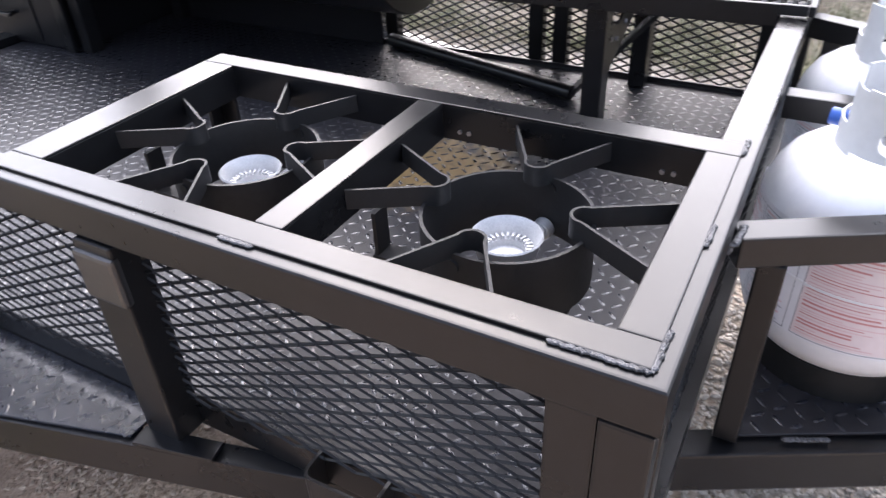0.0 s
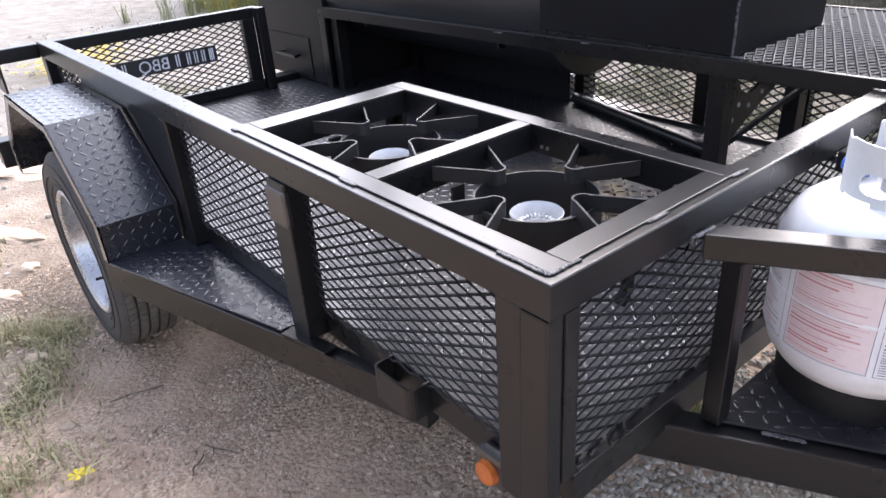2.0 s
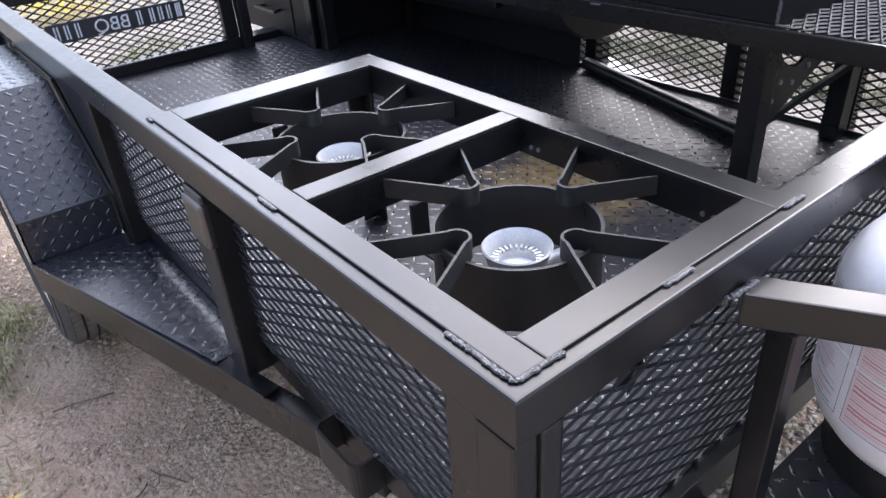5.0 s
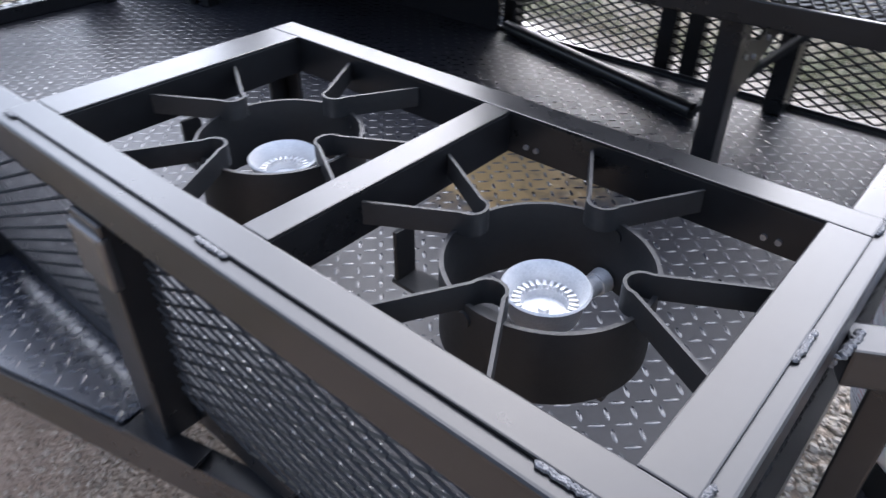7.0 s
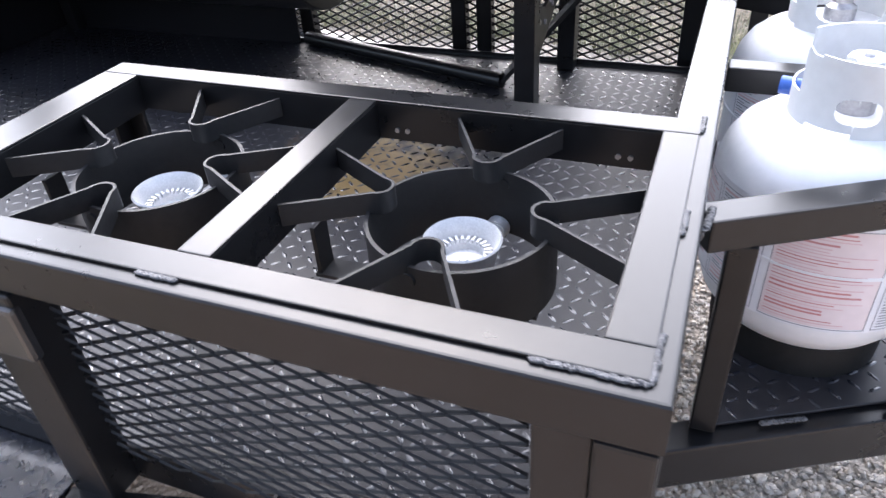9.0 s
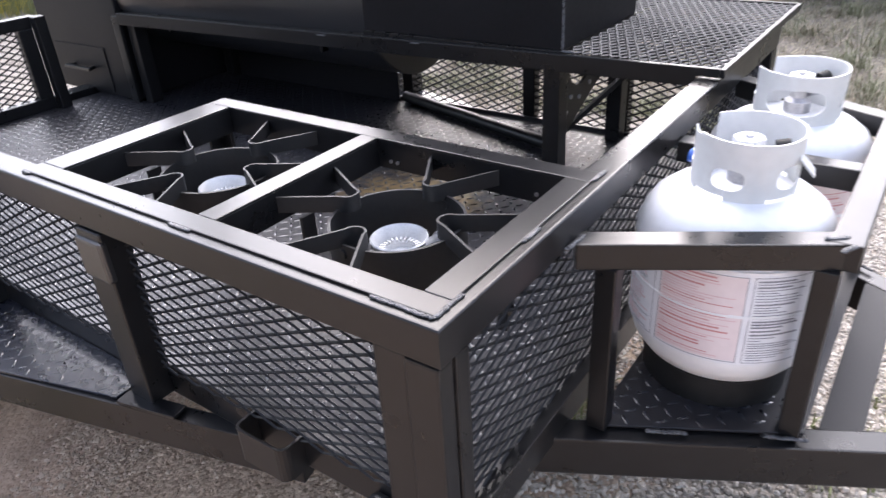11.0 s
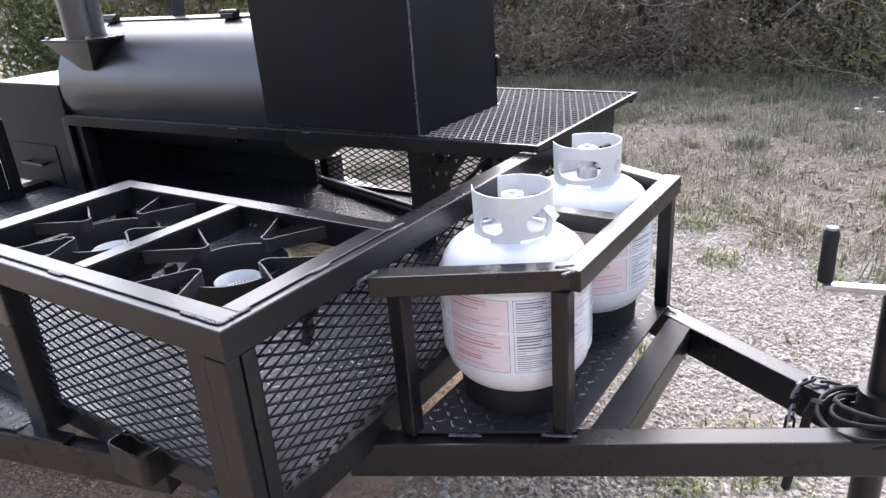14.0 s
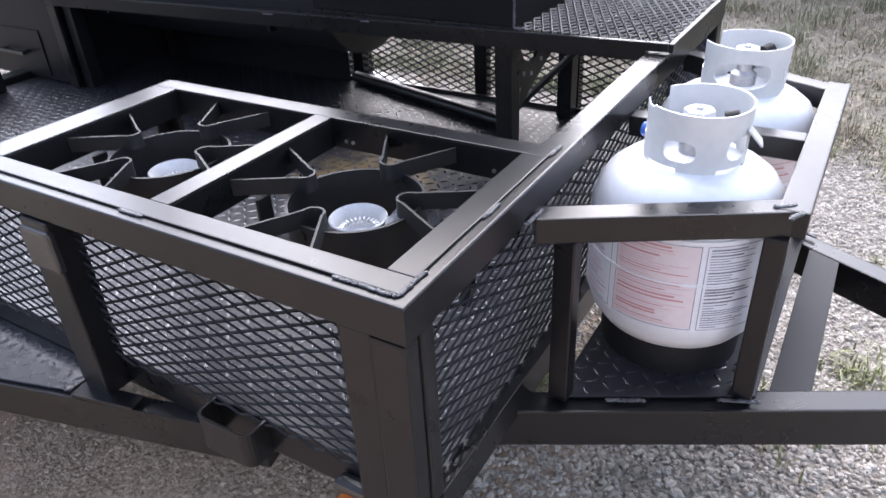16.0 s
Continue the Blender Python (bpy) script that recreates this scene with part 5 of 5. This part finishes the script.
field("green_grass", rng, 420, behind, (18, 36), (0.02, 0.09), GRASS, "green weeds on the gravel behind the trailer", 0.9)
field("green_grass", rng, 420, rear_verge, (16, 34), (0.12, 0.40), GRASS2, "green weeds behind the firebox")
field("green_grass", rng, 34, sparse, (24, 50), (0.02, 0.085), GRASS2, "green weeds growing through the gravel", 0.8)


def litter(rng, count, where):
    """Straws, dead leaves and twig bits lying flat."""
    verts, faces = [], []
    for _ in range(count):
        x, y = where(rng)
        z = lift(x, y) + rng.uniform(0.002, 0.012)
        a, long, w = rng.uniform(0, 2 * math.pi), rng.uniform(0.012, 0.07), rng.uniform(0.0015, 0.006)
        dx, dy, e = math.cos(a) * long, math.sin(a) * long, rng.gauss(0, 0.012)
        b = len(verts)
        verts += [(x - dy * w / long, y + dx * w / long, z), (x + dy * w / long, y - dx * w / long, z), (x + dx + dy * w / long, y + dy - dx * w / long, z + e), (x + dx - dy * w / long, y + dy + dx * w / long, z + e)]
        faces.append((b, b + 1, b + 2, b + 3))
    return verts, faces


def open_meadow(rng):
    while True:
        x, y = rng.uniform(-3.5, 4.5), rng.uniform(2.3, 7.2)
        if y + 0.22 * x > 2.9:
            return x, y


for seed, material, label in ((51, LITTER, "grey-brown dead leaves and twigs under the grass"), (52, STRAW, "fallen straw under the grass")):
    v, f = litter(random.Random(seed), 22000, open_meadow)
    tagged(new("leaf_litter", raw_mesh("leaf_litter", v, f, material)), label, "leaf litter", kind="stuff")


def near_tongue(rng):
    x, y = rng.choice(((0.40, 1.00), (0.58, 1.10), (0.52, 1.25), (-0.24, 0.86), (0.18, 2.50), (-0.04, 2.95), (0.05, 3.15)))
    return rng.gauss(x, 0.05), rng.gauss(y, 0.05)


field("green_grass", rng, 60, near_tongue, (18, 36), (0.02, 0.065), GRASS2, "small weed tufts growing through the gravel", 1.0)


def flowers(x, y, count, spreadx, tall, material, label, seed):
    rng = random.Random(seed)
    verts, faces = [], []
    for _ in range(count):
        fx, fy = x + rng.gauss(0, spreadx), y + rng.gauss(0, spreadx)
        z = lift(fx, fy) + rng.uniform(*tall)
        for k in range(6):
            a = k * math.pi / 3 + rng.uniform(-0.2, 0.2)
            b, r = len(verts), rng.uniform(0.012, 0.022)
            verts += [(fx, fy, z), (fx + r * math.cos(a - 0.4), fy + r * math.sin(a - 0.4), z + 0.006), (fx + r * 1.3 * math.cos(a), fy + r * 1.3 * math.sin(a), z + 0.004), (fx + r * math.cos(a + 0.4), fy + r * math.sin(a + 0.4), z + 0.006)]
            faces.append((b, b + 1, b + 2, b + 3))
        b = len(verts)
        g = lift(fx, fy) - 0.01
        verts += [(fx - 0.002, fy, g), (fx + 0.002, fy, g), (fx, fy, z)]
        faces.append((b, b + 1, b + 2))
    return tagged(new("wild_flowers", raw_mesh("wild_flowers", verts, faces, material)), label, "flowers", kind="stuff")


for k, (x, y, turn, long) in enumerate(((-1.09, -0.17, 0.5, 0.11), (-1.50, -0.30, 1.3, 0.16), (-1.00, -0.24, 2.3, 0.07))):
    twig = thing("twig", (x, y, lift(x, y)), "thin grey-brown twig lying on the dirt", "twig", "twigs on the dirt")
    pts = [(x + math.cos(turn) * q * long + 0.004 * math.sin(9 * q + k), y + math.sin(turn) * q * long + 0.004 * math.cos(7 * q), lift(x, y) + 0.004 + 0.004 * math.sin(3 * q)) for q in (0, 0.2, 0.4, 0.6, 0.8, 1.0)]
    part("stick", hose(pts, 0.0019, 6), BARK, twig, "", True)
    part("side_shoot", hose([pts[2], Vector(pts[2]) + Vector((0.012, -0.008, 0.004)), Vector(pts[2]) + Vector((0.026, -0.012, 0.003))], 0.0013, 5), BARK, twig, "", True)
flowers(-1.20, -0.465, 2, 0.008, (0.02, 0.03), YELLOW, "small yellow flower beside the grass", 8)
flowers(0.9, 5.0, 22, 0.35, (0.12, 0.3), PETAL, "small white wild flowers in the weeds", 5)
flowers(-6.6, 1.0, 420, 0.22, (0.05, 0.24), YELLOW, "low yellow wild flowers behind the gate", 6)
flowers(-8.4, 3.35, 260, 0.22, (0.10, 0.62), YELLOW, "tall yellow wild flowers beside the track", 7)


def tall_clump(rng):
    return rng.gauss(-8.7, 0.6), rng.gauss(4.0, 0.55)


def gate_patch(rng):
    return rng.gauss(-4.4, 0.25), rng.gauss(1.05, 0.25)


field("tall_grass", rng, 150, tall_clump, (30, 56), (0.25, 0.55), GRASS2, "tall green grass clump beside the track", 0.4)
field("green_grass", rng, 60, gate_patch, (30, 56), (0.04, 0.14), GRASS2, "green weeds behind the gate", 0.7)


def stones(name, rng, count, where, size, material, label):
    verts, faces = [], []
    for _ in range(count):
        x, y = where(rng)
        s = rng.uniform(*size) * (1 + 0.8 * rng.random() ** 4)
        z = lift(x, y) + s * 0.15
        a = rng.uniform(0, 2 * math.pi)
        ca, sa, ex, ey, ez = math.cos(a), math.sin(a), s * rng.uniform(0.8, 1.4), s * rng.uniform(0.6, 1.0), s * rng.uniform(0.4, 0.75)
        b = len(verts)
        pts = []
        for k in range(5):
            g = 2 * math.pi * k / 5 + rng.uniform(-0.3, 0.3)
            pts.append((ex * math.cos(g), ey * math.sin(g), rng.uniform(-0.2, 0.2) * ez))
        for k in range(4):
            g = 2 * math.pi * k / 4 + rng.uniform(-0.4, 0.4)
            pts.append((0.55 * ex * math.cos(g), 0.55 * ey * math.sin(g), ez * rng.uniform(0.7, 1.1)))
        verts += [(x + ca * u - sa * v, y + sa * u + ca * v, z + w) for u, v, w in pts]
        faces += [(b, b + 1, b + 5), (b + 1, b + 6, b + 5), (b + 1, b + 2, b + 6), (b + 2, b + 3, b + 7), (b + 2, b + 7, b + 6), (b + 3, b + 8, b + 7), (b + 3, b + 4, b + 8), (b + 4, b, b + 8), (b, b + 5, b + 8), (b + 5, b + 6, b + 7, b + 8)]
    return tagged(new(name, raw_mesh(name, verts, faces, material)), label, "gravel", kind="stuff")


def bed(rng):
    while True:
        x, y = rng.uniform(-0.25, 2.6), rng.uniform(-0.3, 3.2)
        thick = 0.12 + 0.88 * min(1.0, max(0.0, y * 1.3 + 0.5))
        if y + 0.2 * x < 3.1 + noise.noise(Vector((x, y, 1))) and rng.random() < thick:
            return x, y


def slab(x, y, long, wide, high, turn, seed):
    """A flat worn rock that lies half sunk in the dirt."""
    rng = random.Random(seed)
    bm = bmesh.new()
    bmesh.ops.create_icosphere(bm, subdivisions=3, radius=1.0)
    ca, sa = math.cos(turn), math.sin(turn)
    for v in bm.verts:
        n = 1 + 0.35 * noise.noise(v.co * 1.7 + Vector((seed, 0, 0))) + 0.12 * noise.noise(v.co * 5)
        u, w, h = v.co.x * n * long / 2, v.co.y * n * wide / 2, max(-0.4, min(0.75, v.co.z * n)) * high
        v.co = (x + ca * u - sa * w, y + sa * u + ca * w, lift(x, y) + h + rng.uniform(-0.001, 0.001))
    return tagged(new("rock", mesh_of("rock", bm, DIRTST)), "flat pale limestone rock half sunk in the dirt", "rock", "rocks beside the wheel")


for k, (x, y, long, wide, high, turn) in enumerate(((-3.10, -0.25, 0.42, 0.13, 0.030, 0.5), (-2.50, -0.42, 0.20, 0.10, 0.022, 0.7), (-2.67, -0.26, 0.10, 0.07, 0.020, 0.4), (-4.10, -0.05, 0.60, 0.22, 0.03, 0.3), (-5.05, -0.02, 0.35, 0.2, 0.04, 0.2), (-1.93, -0.40, 0.09, 0.05, 0.014, 0.9), (-2.02, -0.52, 0.07, 0.05, 0.014, 0.2), (-1.47, -0.42, 0.06, 0.035, 0.010, 1.2))):
    slab(x, y, long, wide, high, turn, 60 + k)


def under(rng):
    while True:
        x, y = rng.uniform(-2.6, 0.5), rng.uniform(-1.2, 0.6)
        if noise.noise(Vector((x, y, 6)) * 2.3) > rng.uniform(-0.15, 0.25) or rng.random() < 0.06:
            return x, y


def rear(rng):
    return rng.uniform(-9, -2.6), rng.uniform(-2.0, 3.5)


stones("gravel", rng, 60000, bed, (0.0036, 0.0088), STONE, "loose pale limestone gravel")
stones("gravel", rng, 22000, under, (0.0022, 0.0065), DIRTST, "small loose stones in the dirt")
stones("gravel", rng, 1700, rear, (0.005, 0.018), STONE2, "scattered pale stones on the dirt track")
